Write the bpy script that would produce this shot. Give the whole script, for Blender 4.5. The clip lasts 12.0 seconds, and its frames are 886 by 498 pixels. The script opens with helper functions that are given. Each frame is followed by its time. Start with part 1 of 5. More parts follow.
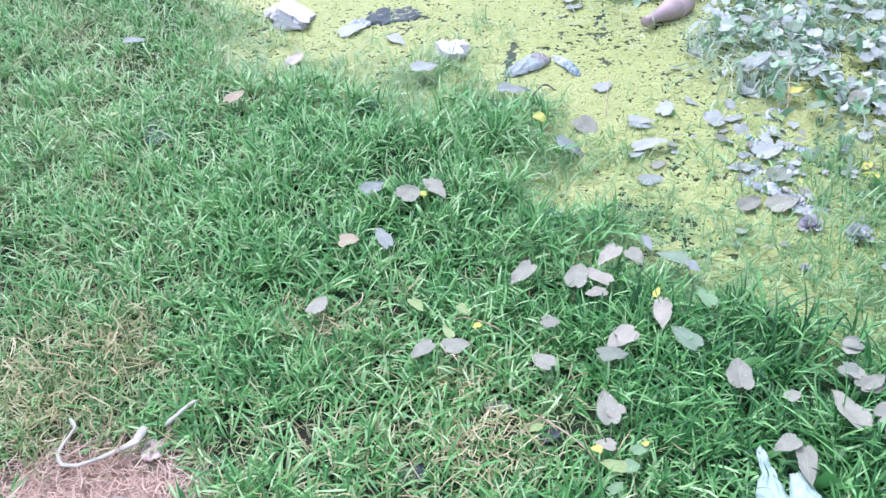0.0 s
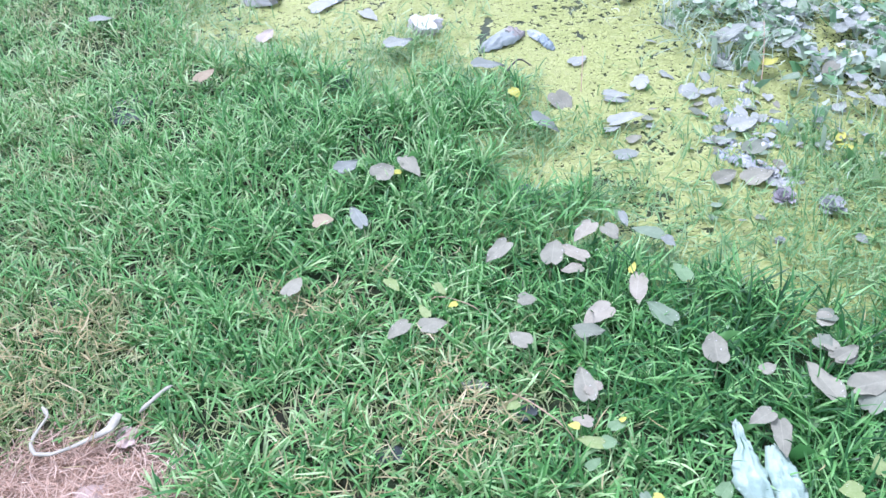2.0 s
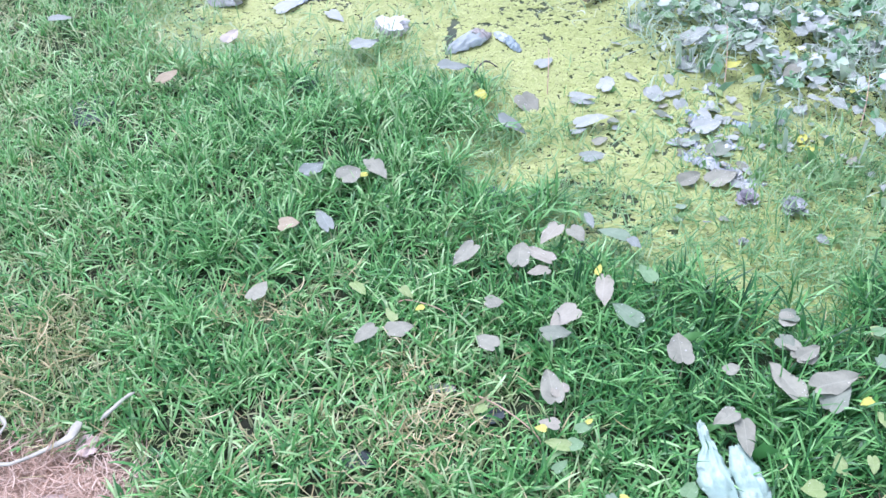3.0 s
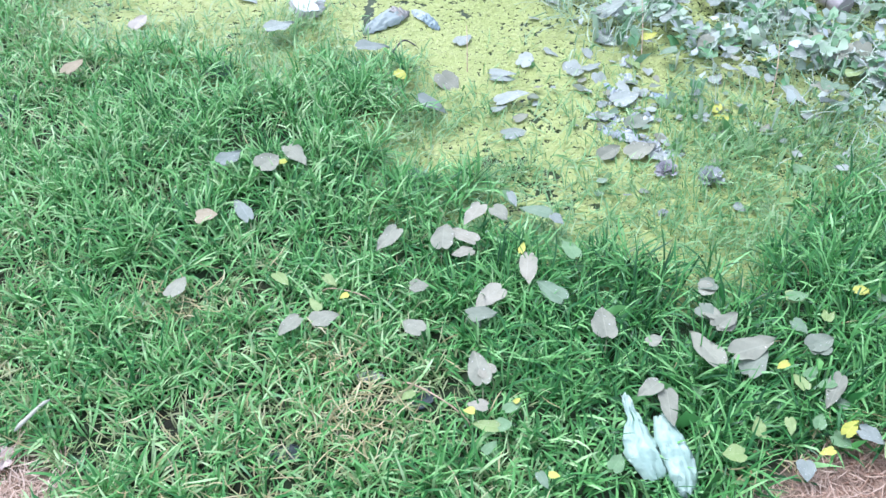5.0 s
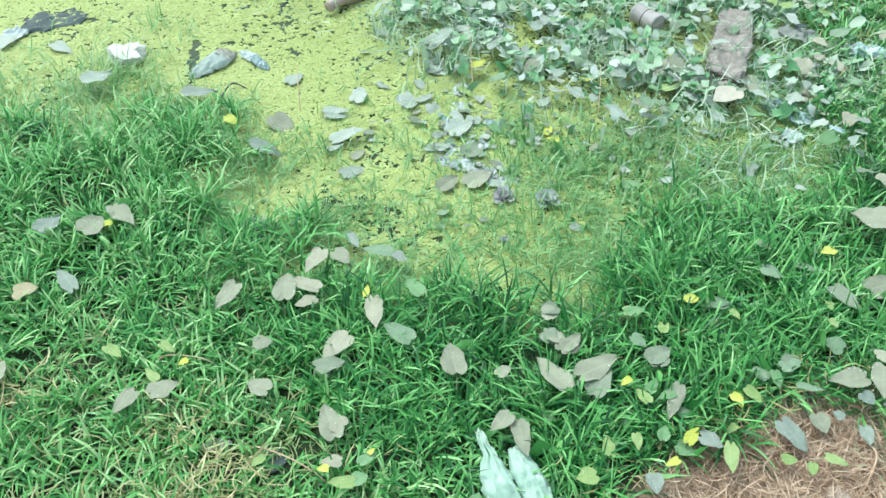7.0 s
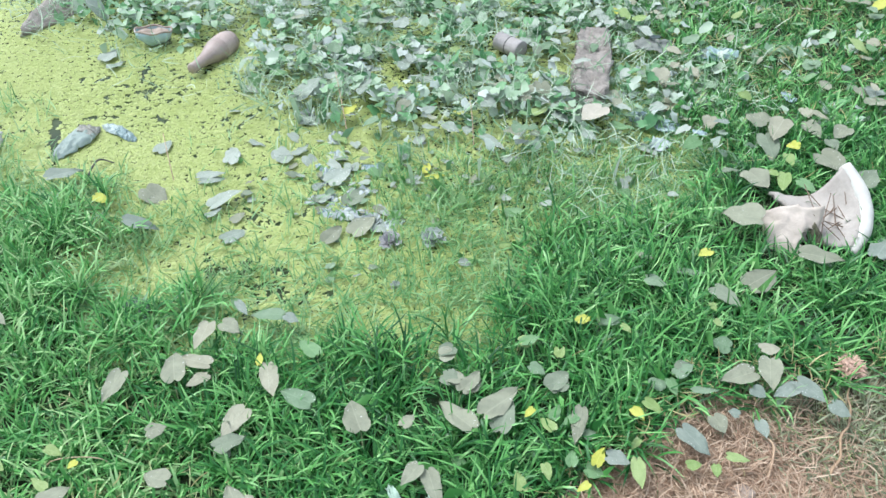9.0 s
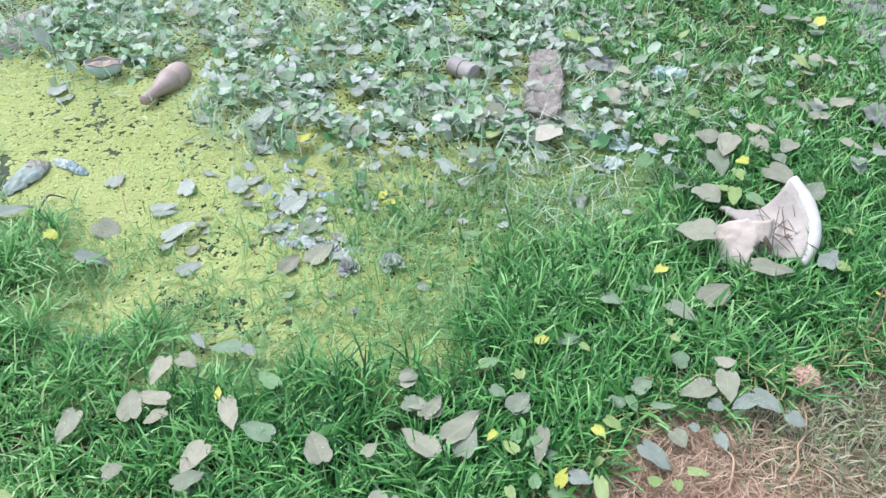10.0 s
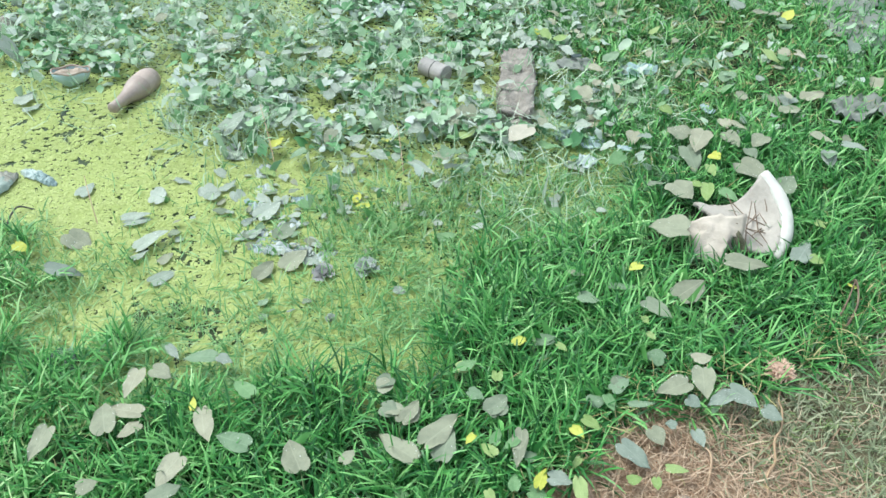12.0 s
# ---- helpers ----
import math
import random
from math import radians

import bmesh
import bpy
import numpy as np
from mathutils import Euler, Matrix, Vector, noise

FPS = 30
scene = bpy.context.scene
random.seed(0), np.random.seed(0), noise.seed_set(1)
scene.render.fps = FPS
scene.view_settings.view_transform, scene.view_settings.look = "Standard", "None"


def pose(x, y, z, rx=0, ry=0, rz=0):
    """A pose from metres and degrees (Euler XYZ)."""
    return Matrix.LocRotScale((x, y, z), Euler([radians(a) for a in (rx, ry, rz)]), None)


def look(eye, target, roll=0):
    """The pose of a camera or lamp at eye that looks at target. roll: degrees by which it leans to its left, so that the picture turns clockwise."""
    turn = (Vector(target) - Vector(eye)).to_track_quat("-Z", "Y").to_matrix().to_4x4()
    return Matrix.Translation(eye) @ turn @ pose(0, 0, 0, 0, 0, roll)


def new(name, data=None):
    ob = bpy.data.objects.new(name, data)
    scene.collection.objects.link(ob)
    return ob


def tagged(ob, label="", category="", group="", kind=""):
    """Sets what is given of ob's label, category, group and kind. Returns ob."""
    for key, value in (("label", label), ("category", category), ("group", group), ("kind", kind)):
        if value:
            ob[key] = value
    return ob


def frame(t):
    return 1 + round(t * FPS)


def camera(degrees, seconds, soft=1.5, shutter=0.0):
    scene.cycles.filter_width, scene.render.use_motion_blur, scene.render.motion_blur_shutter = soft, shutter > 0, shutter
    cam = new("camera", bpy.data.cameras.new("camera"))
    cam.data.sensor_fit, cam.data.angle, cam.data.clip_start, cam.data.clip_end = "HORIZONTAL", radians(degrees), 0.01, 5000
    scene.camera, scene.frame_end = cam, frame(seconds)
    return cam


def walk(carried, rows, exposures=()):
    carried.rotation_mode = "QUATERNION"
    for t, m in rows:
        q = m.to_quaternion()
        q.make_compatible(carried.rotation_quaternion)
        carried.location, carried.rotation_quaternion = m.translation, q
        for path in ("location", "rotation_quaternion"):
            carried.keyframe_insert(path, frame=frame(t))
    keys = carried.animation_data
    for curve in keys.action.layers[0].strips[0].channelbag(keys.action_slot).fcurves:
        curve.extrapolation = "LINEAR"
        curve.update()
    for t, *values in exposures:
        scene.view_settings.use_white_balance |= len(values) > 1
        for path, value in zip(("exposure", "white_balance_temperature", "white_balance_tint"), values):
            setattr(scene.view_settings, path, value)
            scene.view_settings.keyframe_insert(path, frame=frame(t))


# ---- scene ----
cam = camera(56.5, 12.0, soft=1.5)
PATH = [
    (0.0, 0.000, 0.000, 1.520, 48.47, 2.76, -2.44),
    (0.5, -0.001, -0.002, 1.521, 48.61, 2.91, -2.50),
    (1.0, 0.000, 0.000, 1.519, 48.43, 2.97, -2.54),
    (1.5, 0.005, 0.005, 1.513, 47.53, 2.72, -3.20),
    (2.0, 0.013, 0.017, 1.515, 46.69, 2.58, -4.14),
    (2.5, 0.016, 0.021, 1.513, 46.55, 2.16, -4.64),
    (3.0, 0.021, 0.026, 1.516, 46.62, 1.32, -5.86),
    (4.8, 0.057, 0.044, 1.518, 45.50, 0.29, -10.35),
    (5.0, 0.063, 0.046, 1.517, 44.90, 0.33, -10.81),
    (5.5, 0.083, 0.063, 1.519, 43.84, -0.00, -12.23),
    (6.0, 0.111, 0.078, 1.532, 44.64, -1.00, -14.90),
    (6.5, 0.128, 0.084, 1.534, 45.52, -1.48, -17.87),
    (7.0, 0.149, 0.085, 1.542, 46.31, -1.87, -21.09),
    (7.2, 0.158, 0.088, 1.544, 46.38, -1.67, -22.33),
    (8.8, 0.216, 0.089, 1.573, 48.33, -0.04, -30.12),
    (9.0, 0.225, 0.095, 1.575, 48.37, -0.19, -30.86),
    (9.5, 0.238, 0.093, 1.580, 49.16, -0.21, -32.77),
    (10.0, 0.243, 0.088, 1.584, 49.86, -0.32, -33.99),
    (10.5, 0.252, 0.089, 1.586, 49.96, -0.20, -35.00),
    (11.0, 0.257, 0.088, 1.589, 50.03, -0.16, -35.45),
    (11.5, 0.259, 0.091, 1.589, 49.81, -0.06, -35.71),
    (12.0, 0.263, 0.091, 1.588, 49.76, -0.12, -35.96),
]
EXPOSURES = [(0.0, 0.95, 5320, 31), (4.8, 0.93, 5320, 30), (5.2, 0.95, 5330, 9), (7.2, 0.79, 5770, -6), (8.8, 0.71, 5800, 2), (9.5, 0.70, 5750, 15), (10.5, 0.71, 5850, 9), (12.0, 0.71, 5950, -2)]

walk(cam, [(t, pose(x, y, z, rx, ry, rz)) for t, x, y, z, rx, ry, rz in PATH],
     exposures=EXPOSURES)

# ---- daylight: a bright overcast sky with a very soft sun ----
world = bpy.data.worlds.new("overcast_sky")
scene.world = world
world.use_nodes = True
wn, wl = world.node_tree.nodes, world.node_tree.links
sky = wn.new("ShaderNodeTexSky")
sky.sky_type = 'NISHITA'
sky.sun_disc = False
sky.sun_elevation = radians(58)
sky.sun_rotation = radians(330)
sky.air_density, sky.dust_density, sky.ozone_density = 1.0, 4.0, 1.5
haze = wn.new("ShaderNodeMix")
haze.data_type = 'RGBA'
haze.inputs[0].default_value = 0.5
haze.inputs[7].default_value = (7.4, 7.6, 7.6, 1)
wl.new(sky.outputs[0], haze.inputs[6])
wl.new(haze.outputs[2], wn["Background"].inputs[0])
wn["Background"].inputs[1].default_value = 0.128

sun = new("sun", bpy.data.lights.new("sun", 'SUN'))
sun.data.energy = 2.0
sun.data.angle = radians(30)
sun.data.color = (1.0, 0.96, 0.9)
sun.matrix_world = look((-2.0, 3.6, 6.5), (0, 0, 0))

# ---- materials ----
def shader(name, rough=0.6, spec=0.4):
    m = bpy.data.materials.new(name)
    m.use_nodes = True
    b = m.node_tree.nodes["Principled BSDF"]
    b.inputs["Roughness"].default_value = rough
    b.inputs["Specular IOR Level"].default_value = spec
    return m, m.node_tree.nodes, m.node_tree.links, b


def ramp(n, l, source, stops):
    r = n.new("ShaderNodeValToRGB")
    e = r.color_ramp.elements
    while len(e) < len(stops):
        e.new(0.5)
    for k, (at, col) in enumerate(stops):
        e[k].position, e[k].color = at, (*col, 1)
    l.new(source, r.inputs[0])
    return r.outputs[0]


def noise_tex(n, l, scale, detail=4, coord="Object", rough=0.6):
    tc = n.new("ShaderNodeTexCoord")
    t = n.new("ShaderNodeTexNoise")
    t.inputs["Scale"].default_value, t.inputs["Detail"].default_value = scale, detail
    t.inputs["Roughness"].default_value = rough
    l.new(tc.outputs[coord], t.inputs["Vector"])
    return t.outputs[0]


def blend(n, l, fac, a, b, mode='MIX'):
    m = n.new("ShaderNodeMix")
    m.data_type, m.blend_type = 'RGBA', mode
    for sock, v in ((m.inputs[0], fac), (m.inputs[6], a), (m.inputs[7], b)):
        if isinstance(v, (int, float)):
            sock.default_value = v
        elif isinstance(v, tuple):
            sock.default_value = (*v, 1)
        else:
            l.new(v, sock)
    return m.outputs[2]


def calc(n, l, op, a, b=0.0):
    m = n.new("ShaderNodeMath")
    m.operation = op
    for sock, v in ((m.inputs[0], a), (m.inputs[1], b)):
        if isinstance(v, (int, float)):
            sock.default_value = v
        else:
            l.new(v, sock)
    return m.outputs[0]


def bump(n, l, b, height, strength=0.3, dist=0.01):
    k = n.new("ShaderNodeBump")
    k.inputs["Strength"].default_value, k.inputs["Distance"].default_value = strength, dist
    l.new(height, k.inputs["Height"])
    l.new(k.outputs[0], b.inputs["Normal"])


def thin(m, n, l, b, colour, share):
    """Light passes through a thin blade: mixes in a translucent lobe."""
    tr = n.new("ShaderNodeBsdfTranslucent")
    l.new(colour, tr.inputs[0])
    mx = n.new("ShaderNodeMixShader")
    mx.inputs[0].default_value = share
    l.new(b.outputs[0], mx.inputs[1])
    l.new(tr.outputs[0], mx.inputs[2])
    l.new(mx.outputs[0], n["Material Output"].inputs[0])


def blade_material(name, stops, rough=0.42, share=0.35, patch=1.3, spec=0.5):
    """Thin plant pieces joined in one mesh: each piece its own tint, in broad patches."""
    m, n, l, b = shader(name, rough, spec)
    g = n.new("ShaderNodeNewGeometry")
    broad = calc(n, l, 'ADD', calc(n, l, 'MULTIPLY', noise_tex(n, l, patch, 2), 0.6), calc(n, l, 'MULTIPLY', noise_tex(n, l, patch * 9, 2), 0.4))
    mixed = calc(n, l, 'ADD', calc(n, l, 'MULTIPLY', g.outputs["Random Per Island"], 0.75), calc(n, l, 'MULTIPLY', calc(n, l, 'SUBTRACT', broad, 0.34), 0.85))
    paleness = n.new("ShaderNodeAttribute")
    paleness.attribute_name = "pale"
    mixed = calc(n, l, 'ADD', mixed, calc(n, l, 'MULTIPLY', paleness.outputs["Fac"], 0.16))
    c = ramp(n, l, mixed, stops)
    c = blend(n, l, calc(n, l, 'MULTIPLY', noise_tex(n, l, 160, 2), 0.3), c, (0.5, 0.55, 0.5), 'OVERLAY')
    l.new(c, b.inputs["Base Color"])
    thin(m, n, l, b, c, share)
    return m


GRASS = blade_material("grass_blade", [(0.0, (0.010, 0.060, 0.014)), (0.3, (0.042, 0.175, 0.040)), (0.55, (0.115, 0.33, 0.080)), (0.78, (0.23, 0.475, 0.155)), (1.0, (0.44, 0.60, 0.29))], 0.4, 0.12, 1.3, 0.4)
WORN = blade_material("worn_grass_blade", [(0.0, (0.08, 0.145, 0.04)), (0.35, (0.205, 0.305, 0.105)), (0.7, (0.345, 0.425, 0.18)), (1.0, (0.50, 0.51, 0.28))], 0.45, 0.2)
TRODDEN = blade_material("grey_trodden_grass", [(0.0, (0.12, 0.155, 0.08)), (0.35, (0.24, 0.28, 0.16)), (0.7, (0.385, 0.40, 0.265)), (1.0, (0.57, 0.54, 0.41))], 0.55, 0.2)
REED = blade_material("pale_weed_stem", [(0.0, (0.08, 0.22, 0.10)), (0.35, (0.27, 0.41, 0.24)), (0.7, (0.47, 0.56, 0.42)), (1.0, (0.66, 0.70, 0.60))], 0.5, 0.2, 2.0, 0.35)
SHORE = blade_material("pale_shore_grass", [(0.0, (0.08, 0.22, 0.07)), (0.4, (0.20, 0.38, 0.14)), (0.75, (0.33, 0.49, 0.23)), (1.0, (0.48, 0.58, 0.34))], 0.5, 0.2, 1.3, 0.3)
STRAW = blade_material("dry_straw", [(0.0, (0.28, 0.17, 0.11)), (0.3, (0.43, 0.295, 0.205)), (0.65, (0.57, 0.42, 0.31)), (1.0, (0.70, 0.57, 0.45))], 0.6, 0.2)
DEAD = blade_material("dead_grass_blade", [(0.0, (0.24, 0.20, 0.08)), (0.4, (0.38, 0.325, 0.145)), (0.75, (0.50, 0.44, 0.22)), (1.0, (0.62, 0.55, 0.34))], 0.6, 0.2)
DUCKWEED = blade_material("duckweed_frond", [(0.0, (0.405, 0.47, 0.14)), (0.3, (0.45, 0.515, 0.17)), (0.6, (0.50, 0.56, 0.205)), (1.0, (0.56, 0.605, 0.265))], 0.5, 0.2, 2.2)
WEED = blade_material("pond_weed_leaf", [(0.0, (0.035, 0.15, 0.05)), (0.25, (0.15, 0.33, 0.14)), (0.46, (0.34, 0.48, 0.30)), (0.68, (0.46, 0.53, 0.44)), (0.85, (0.53, 0.575, 0.545)), (1.0, (0.60, 0.64, 0.62))], 0.5, 0.25)


def leaf_material(name, dark, light, spots, rough=0.48):
    """A leaf with a pale midrib, side veins, uneven tone, and flecks painted as the glint of drops."""
    m, n, l, b = shader(name, rough + 0.08, 0.15)
    tc = n.new("ShaderNodeTexCoord")
    sep = n.new("ShaderNodeSeparateXYZ")
    l.new(tc.outputs["Object"], sep.inputs[0])
    away = calc(n, l, 'ABSOLUTE', sep.outputs[1])
    rib = calc(n, l, 'LESS_THAN', away, 0.012)
    side = calc(n, l, 'SINE', calc(n, l, 'ADD', calc(n, l, 'MULTIPLY', sep.outputs[0], 42.0), calc(n, l, 'MULTIPLY', away, -46.0)))
    side = calc(n, l, 'GREATER_THAN', side, 0.95)
    info = n.new("ShaderNodeObjectInfo")
    tint = calc(n, l, 'ADD', calc(n, l, 'MULTIPLY', noise_tex(n, l, 3, 4), 0.75), calc(n, l, 'MULTIPLY', info.outputs["Random"], 0.35))
    c = ramp(n, l, tint, [(0.25, dark), (0.75, light)])
    pale = tuple(min(1, v * 1.12 + 0.02) for v in light)
    c = blend(n, l, calc(n, l, 'MULTIPLY', calc(n, l, 'MAXIMUM', rib, calc(n, l, 'MULTIPLY', side, 0.35)), 0.4), c, pale)
    # bright glints painted into the colour as near-white cells
    cells = n.new("ShaderNodeTexVoronoi")
    cells.inputs["Scale"].default_value = 9
    l.new(tc.outputs["Object"], cells.inputs["Vector"])
    fleck = calc(n, l, 'LESS_THAN', cells.outputs["Distance"], spots * 0.55)
    fleck = calc(n, l, 'MULTIPLY', fleck, calc(n, l, 'GREATER_THAN', noise_tex(n, l, 2.2, 1), 0.56))
    c = blend(n, l, calc(n, l, 'MULTIPLY', fleck, 0.8), c, (0.75, 0.76, 0.74))
    l.new(c, b.inputs["Base Color"])
    bump(n, l, b, calc(n, l, 'ADD', noise_tex(n, l, 8, 3), calc(n, l, 'MULTIPLY', rib, 0.5)), 0.2, 0.02)
    thin(m, n, l, b, c, 0.12)
    return m


# the sky's sheen on glossy leaves is put into the greyed base colours
LEAF = dict(
    g=leaf_material("sheen_grey_leaf", (0.203, 0.214, 0.155), (0.312, 0.322, 0.236), 0.22),
    # darker copy of g, with the shade put into its colour
    d=leaf_material("shaded_grey_leaf", (0.145, 0.18, 0.125), (0.235, 0.27, 0.195), 0.22),
    w=leaf_material("pale_leaf_underside", (0.265, 0.262, 0.19), (0.385, 0.375, 0.283), 0.22),
    p=leaf_material("bluish_pale_leaf", (0.185, 0.225, 0.185), (0.285, 0.32, 0.275), 0.24),
    q=leaf_material("sheen_green_leaf", (0.135, 0.215, 0.12), (0.225, 0.30, 0.20), 0.22),
    v=leaf_material("fresh_green_leaf", (0.115, 0.225, 0.095), (0.205, 0.32, 0.165), 0.22),
    l=leaf_material("young_lime_leaf", (0.205, 0.30, 0.095), (0.31, 0.39, 0.17), 0.22),
    y=leaf_material("yellow_leaf", (0.40, 0.42, 0.07), (0.53, 0.54, 0.13), 0.22),
    b=leaf_material("dry_brown_leaf", (0.26, 0.22, 0.13), (0.38, 0.335, 0.225), 0.22, 0.6),
    # wet pond leaves: their glare is put into a paler colour
    s=leaf_material("wet_glare_leaf", (0.225, 0.27, 0.215), (0.395, 0.43, 0.375), 0.3, 0.36),
    c=leaf_material("cream_leaf", (0.38, 0.35, 0.28), (0.53, 0.49, 0.415), 0.22))

SOIL, n_, l_, b_ = shader("gap_dark_soil", 0.85, 0.2)
# soil colour taken far down to stand for shade between the blades
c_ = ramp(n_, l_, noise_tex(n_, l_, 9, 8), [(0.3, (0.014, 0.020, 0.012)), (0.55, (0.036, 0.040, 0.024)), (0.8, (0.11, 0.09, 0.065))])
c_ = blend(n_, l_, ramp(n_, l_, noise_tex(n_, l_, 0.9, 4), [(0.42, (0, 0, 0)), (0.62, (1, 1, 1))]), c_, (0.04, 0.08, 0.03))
at_ = n_.new("ShaderNodeAttribute")
at_.attribute_name = "bare"
d_ = ramp(n_, l_, noise_tex(n_, l_, 14, 8), [(0.3, (0.26, 0.185, 0.125)), (0.6, (0.43, 0.325, 0.235)), (0.8, (0.56, 0.455, 0.35))])
c_ = blend(n_, l_, at_.outputs["Fac"], c_, d_)
l_.new(c_, b_.inputs["Base Color"])
bump(n_, l_, b_, noise_tex(n_, l_, 60, 6), 0.7, 0.02)

WATER, n_, l_, b_ = shader("murky_water", 0.25, 0.3)
c_ = ramp(n_, l_, noise_tex(n_, l_, 6, 6), [(0.3, (0.014, 0.028, 0.012)), (0.55, (0.04, 0.06, 0.02)), (0.8, (0.10, 0.13, 0.045))])
l_.new(c_, b_.inputs["Base Color"])
bump(n_, l_, b_, noise_tex(n_, l_, 25, 3), 0.08, 0.01)

STEM, n_, l_, b_ = shader("leaf_stem", 0.5)
l_.new(ramp(n_, l_, noise_tex(n_, l_, 3, 3), [(0.3, (0.20, 0.32, 0.12)), (0.7, (0.42, 0.42, 0.24))]), b_.inputs["Base Color"])


def plain(name, dark, light, scale=20, rough=0.6, strength=0.3, spec=0.4):
    m, n, l, b = shader(name, rough, spec)
    c = ramp(n, l, noise_tex(n, l, scale, 6), [(0.3, dark), (0.7, light)])
    c = blend(n, l, calc(n, l, 'MULTIPLY', noise_tex(n, l, scale * 7, 3), 0.35), c, tuple(v * 0.55 for v in dark))
    l.new(c, b.inputs["Base Color"])
    bump(n, l, b, noise_tex(n, l, scale * 3, 5), strength, 0.01)
    return m


# ---- plan of the place: how deep inside the pond, the weeds, the worn ground ----
POND = [(-0.75, 3.10), (-0.56, 2.80), (-0.30, 2.62), (-0.06, 2.44), (0.18, 2.43), (0.34, 2.36), (0.40, 2.15), (0.27, 1.98),
        (0.30, 1.80), (0.48, 1.72), (0.62, 1.62), (0.80, 1.56), (0.88, 1.40), (0.96, 1.38), (1.10, 1.47), (1.40, 1.48),
        (1.62, 1.57), (1.88, 1.50), (2.10, 1.58), (2.32, 2.05), (2.55, 2.60), (2.85, 3.5), (2.4, 4.7), (1.4, 5.4),
        (0.0, 5.2), (-0.8, 4.4), (-1.0, 3.6)]
WEEDS = [(0.35, 4.05), (0.70, 3.25), (0.95, 2.85), (1.03, 2.55), (1.20, 2.32), (1.35, 2.12), (1.60, 1.92), (1.90, 1.78), (2.15, 1.74),
         (2.35, 1.72), (2.85, 2.2), (3.3, 3.2), (2.4, 4.7), (0.6, 5.0)]
WORN_GROUND = [(0.70, -0.2), (0.74, 0.60), (0.86, 0.73), (1.16, 0.79), (1.36, 0.84), (1.54, 0.79), (1.72, 0.69), (2.06, 0.64), (2.3, 0.70), (3.0, 0.75), (3.4, 0.3), (2.8, -0.4), (1.6, -0.55)]


def depth(points, x, y):
    """Signed distance to an outline, positive inside."""
    p = np.array(points)
    q = np.roll(p, -1, 0)
    best = np.full(x.shape, 1e9)
    inside = np.zeros(x.shape, bool)
    for (ax, ay), (bx, by) in zip(p, q):
        ex, ey = bx - ax, by - ay
        u = np.clip(((x - ax) * ex + (y - ay) * ey) / (ex * ex + ey * ey), 0, 1)
        best = np.minimum(best, (x - ax - u * ex) ** 2 + (y - ay - u * ey) ** 2)
        cross = ((ay > y) != (by > y))
        inside ^= cross & (x < ex * (y - ay) / (ey if abs(ey) > 1e-9 else 1e-9) + ax)
    return np.where(inside, 1, -1) * np.sqrt(best)


LATTICE = np.random.RandomState(7).rand(256, 256)


def lumps(x, y, size, shift=0):
    """Smooth value noise, 0 to 1, with lumps of that many metres."""
    u, v = x / size + 31.7 + shift * 5.3, y / size + 17.1 + shift * 9.7
    i, j = np.floor(u).astype(int), np.floor(v).astype(int)
    a, b = u - i, v - j
    a, b = a * a * (3 - 2 * a), b * b * (3 - 2 * b)
    g = lambda p, q: LATTICE[p % 256, q % 256]
    return (g(i, j) * (1 - a) + g(i + 1, j) * a) * (1 - b) + (g(i, j + 1) * (1 - a) + g(i + 1, j + 1) * a) * b


def ease(x, lo, hi):
    u = np.clip((x - lo) / (hi - lo), 0, 1)
    return u * u * (3 - 2 * u)


def spot(x, y, cx, cy, r):
    return np.exp(-((x - cx) ** 2 + (y - cy) ** 2) / (r * r))


def pond_at(x, y):
    wobble = 0.22 * (lumps(x, y, 0.15) - 0.5) + 0.13 * (lumps(x, y, 0.05, 1) - 0.5)
    return depth(POND, x, y) + wobble


def dry_at(x, y):
    """0 lush, 1 bare straw."""
    d = ease(depth(WORN_GROUND, x, y) + 0.12 * (lumps(x, y, 0.1, 2) - 0.5), -0.06, 0.06)
    d = np.maximum(d, ease(spot(x, y, -0.78, 0.86, 0.34), 0.35, 0.75))
    return d


def tired_at(x, y):
    """Yellowed, thinner turf."""
    t = 0.9 * spot(x, y, -1.0, 1.25, 0.28) + 0.6 * spot(x, y, 0.08, 1.08, 0.20) + 0.4 * spot(x, y, -0.26, 1.40, 0.16)
    t = t + 0.45 * spot(x, y, -0.2, 0.75, 0.5) + 0.12 * spot(x, y, -0.7, 1.7, 0.4) + 0.15 * spot(x, y, 0.2, 1.4, 0.3) + 0.8 * spot(x, y, 3.1, 1.9, 0.75) + 0.5 * spot(x, y, 2.5, 1.8, 0.35)
    return np.clip(t + 0.3 * (lumps(x, y, 0.22, 3) - 0.55), 0, 1)


def pale_at(x, y):
    """0 deep green on the wet bank, 1 paler on open ground; far-left haze is tinted in too."""
    return -0.3 * ease(x, 0.35, 0.75) + 0.75 * ease(-x + 0.25 * (lumps(x, y, 0.3, 61) - 0.5), -0.6, 0.1) + 0.6 * ease(spot(x, y, -1.5, 3.0, 1.1), 0.2, 0.9) + 0.6 * spot(x, y, 2.9, 1.95, 0.7)


# ---- building helpers ----
def mesh_of(name, verts, faces):
    me = bpy.data.meshes.new(name)
    me.from_pydata([tuple(v) for v in verts], [], [tuple(f) for f in faces])
    me.update()
    return me


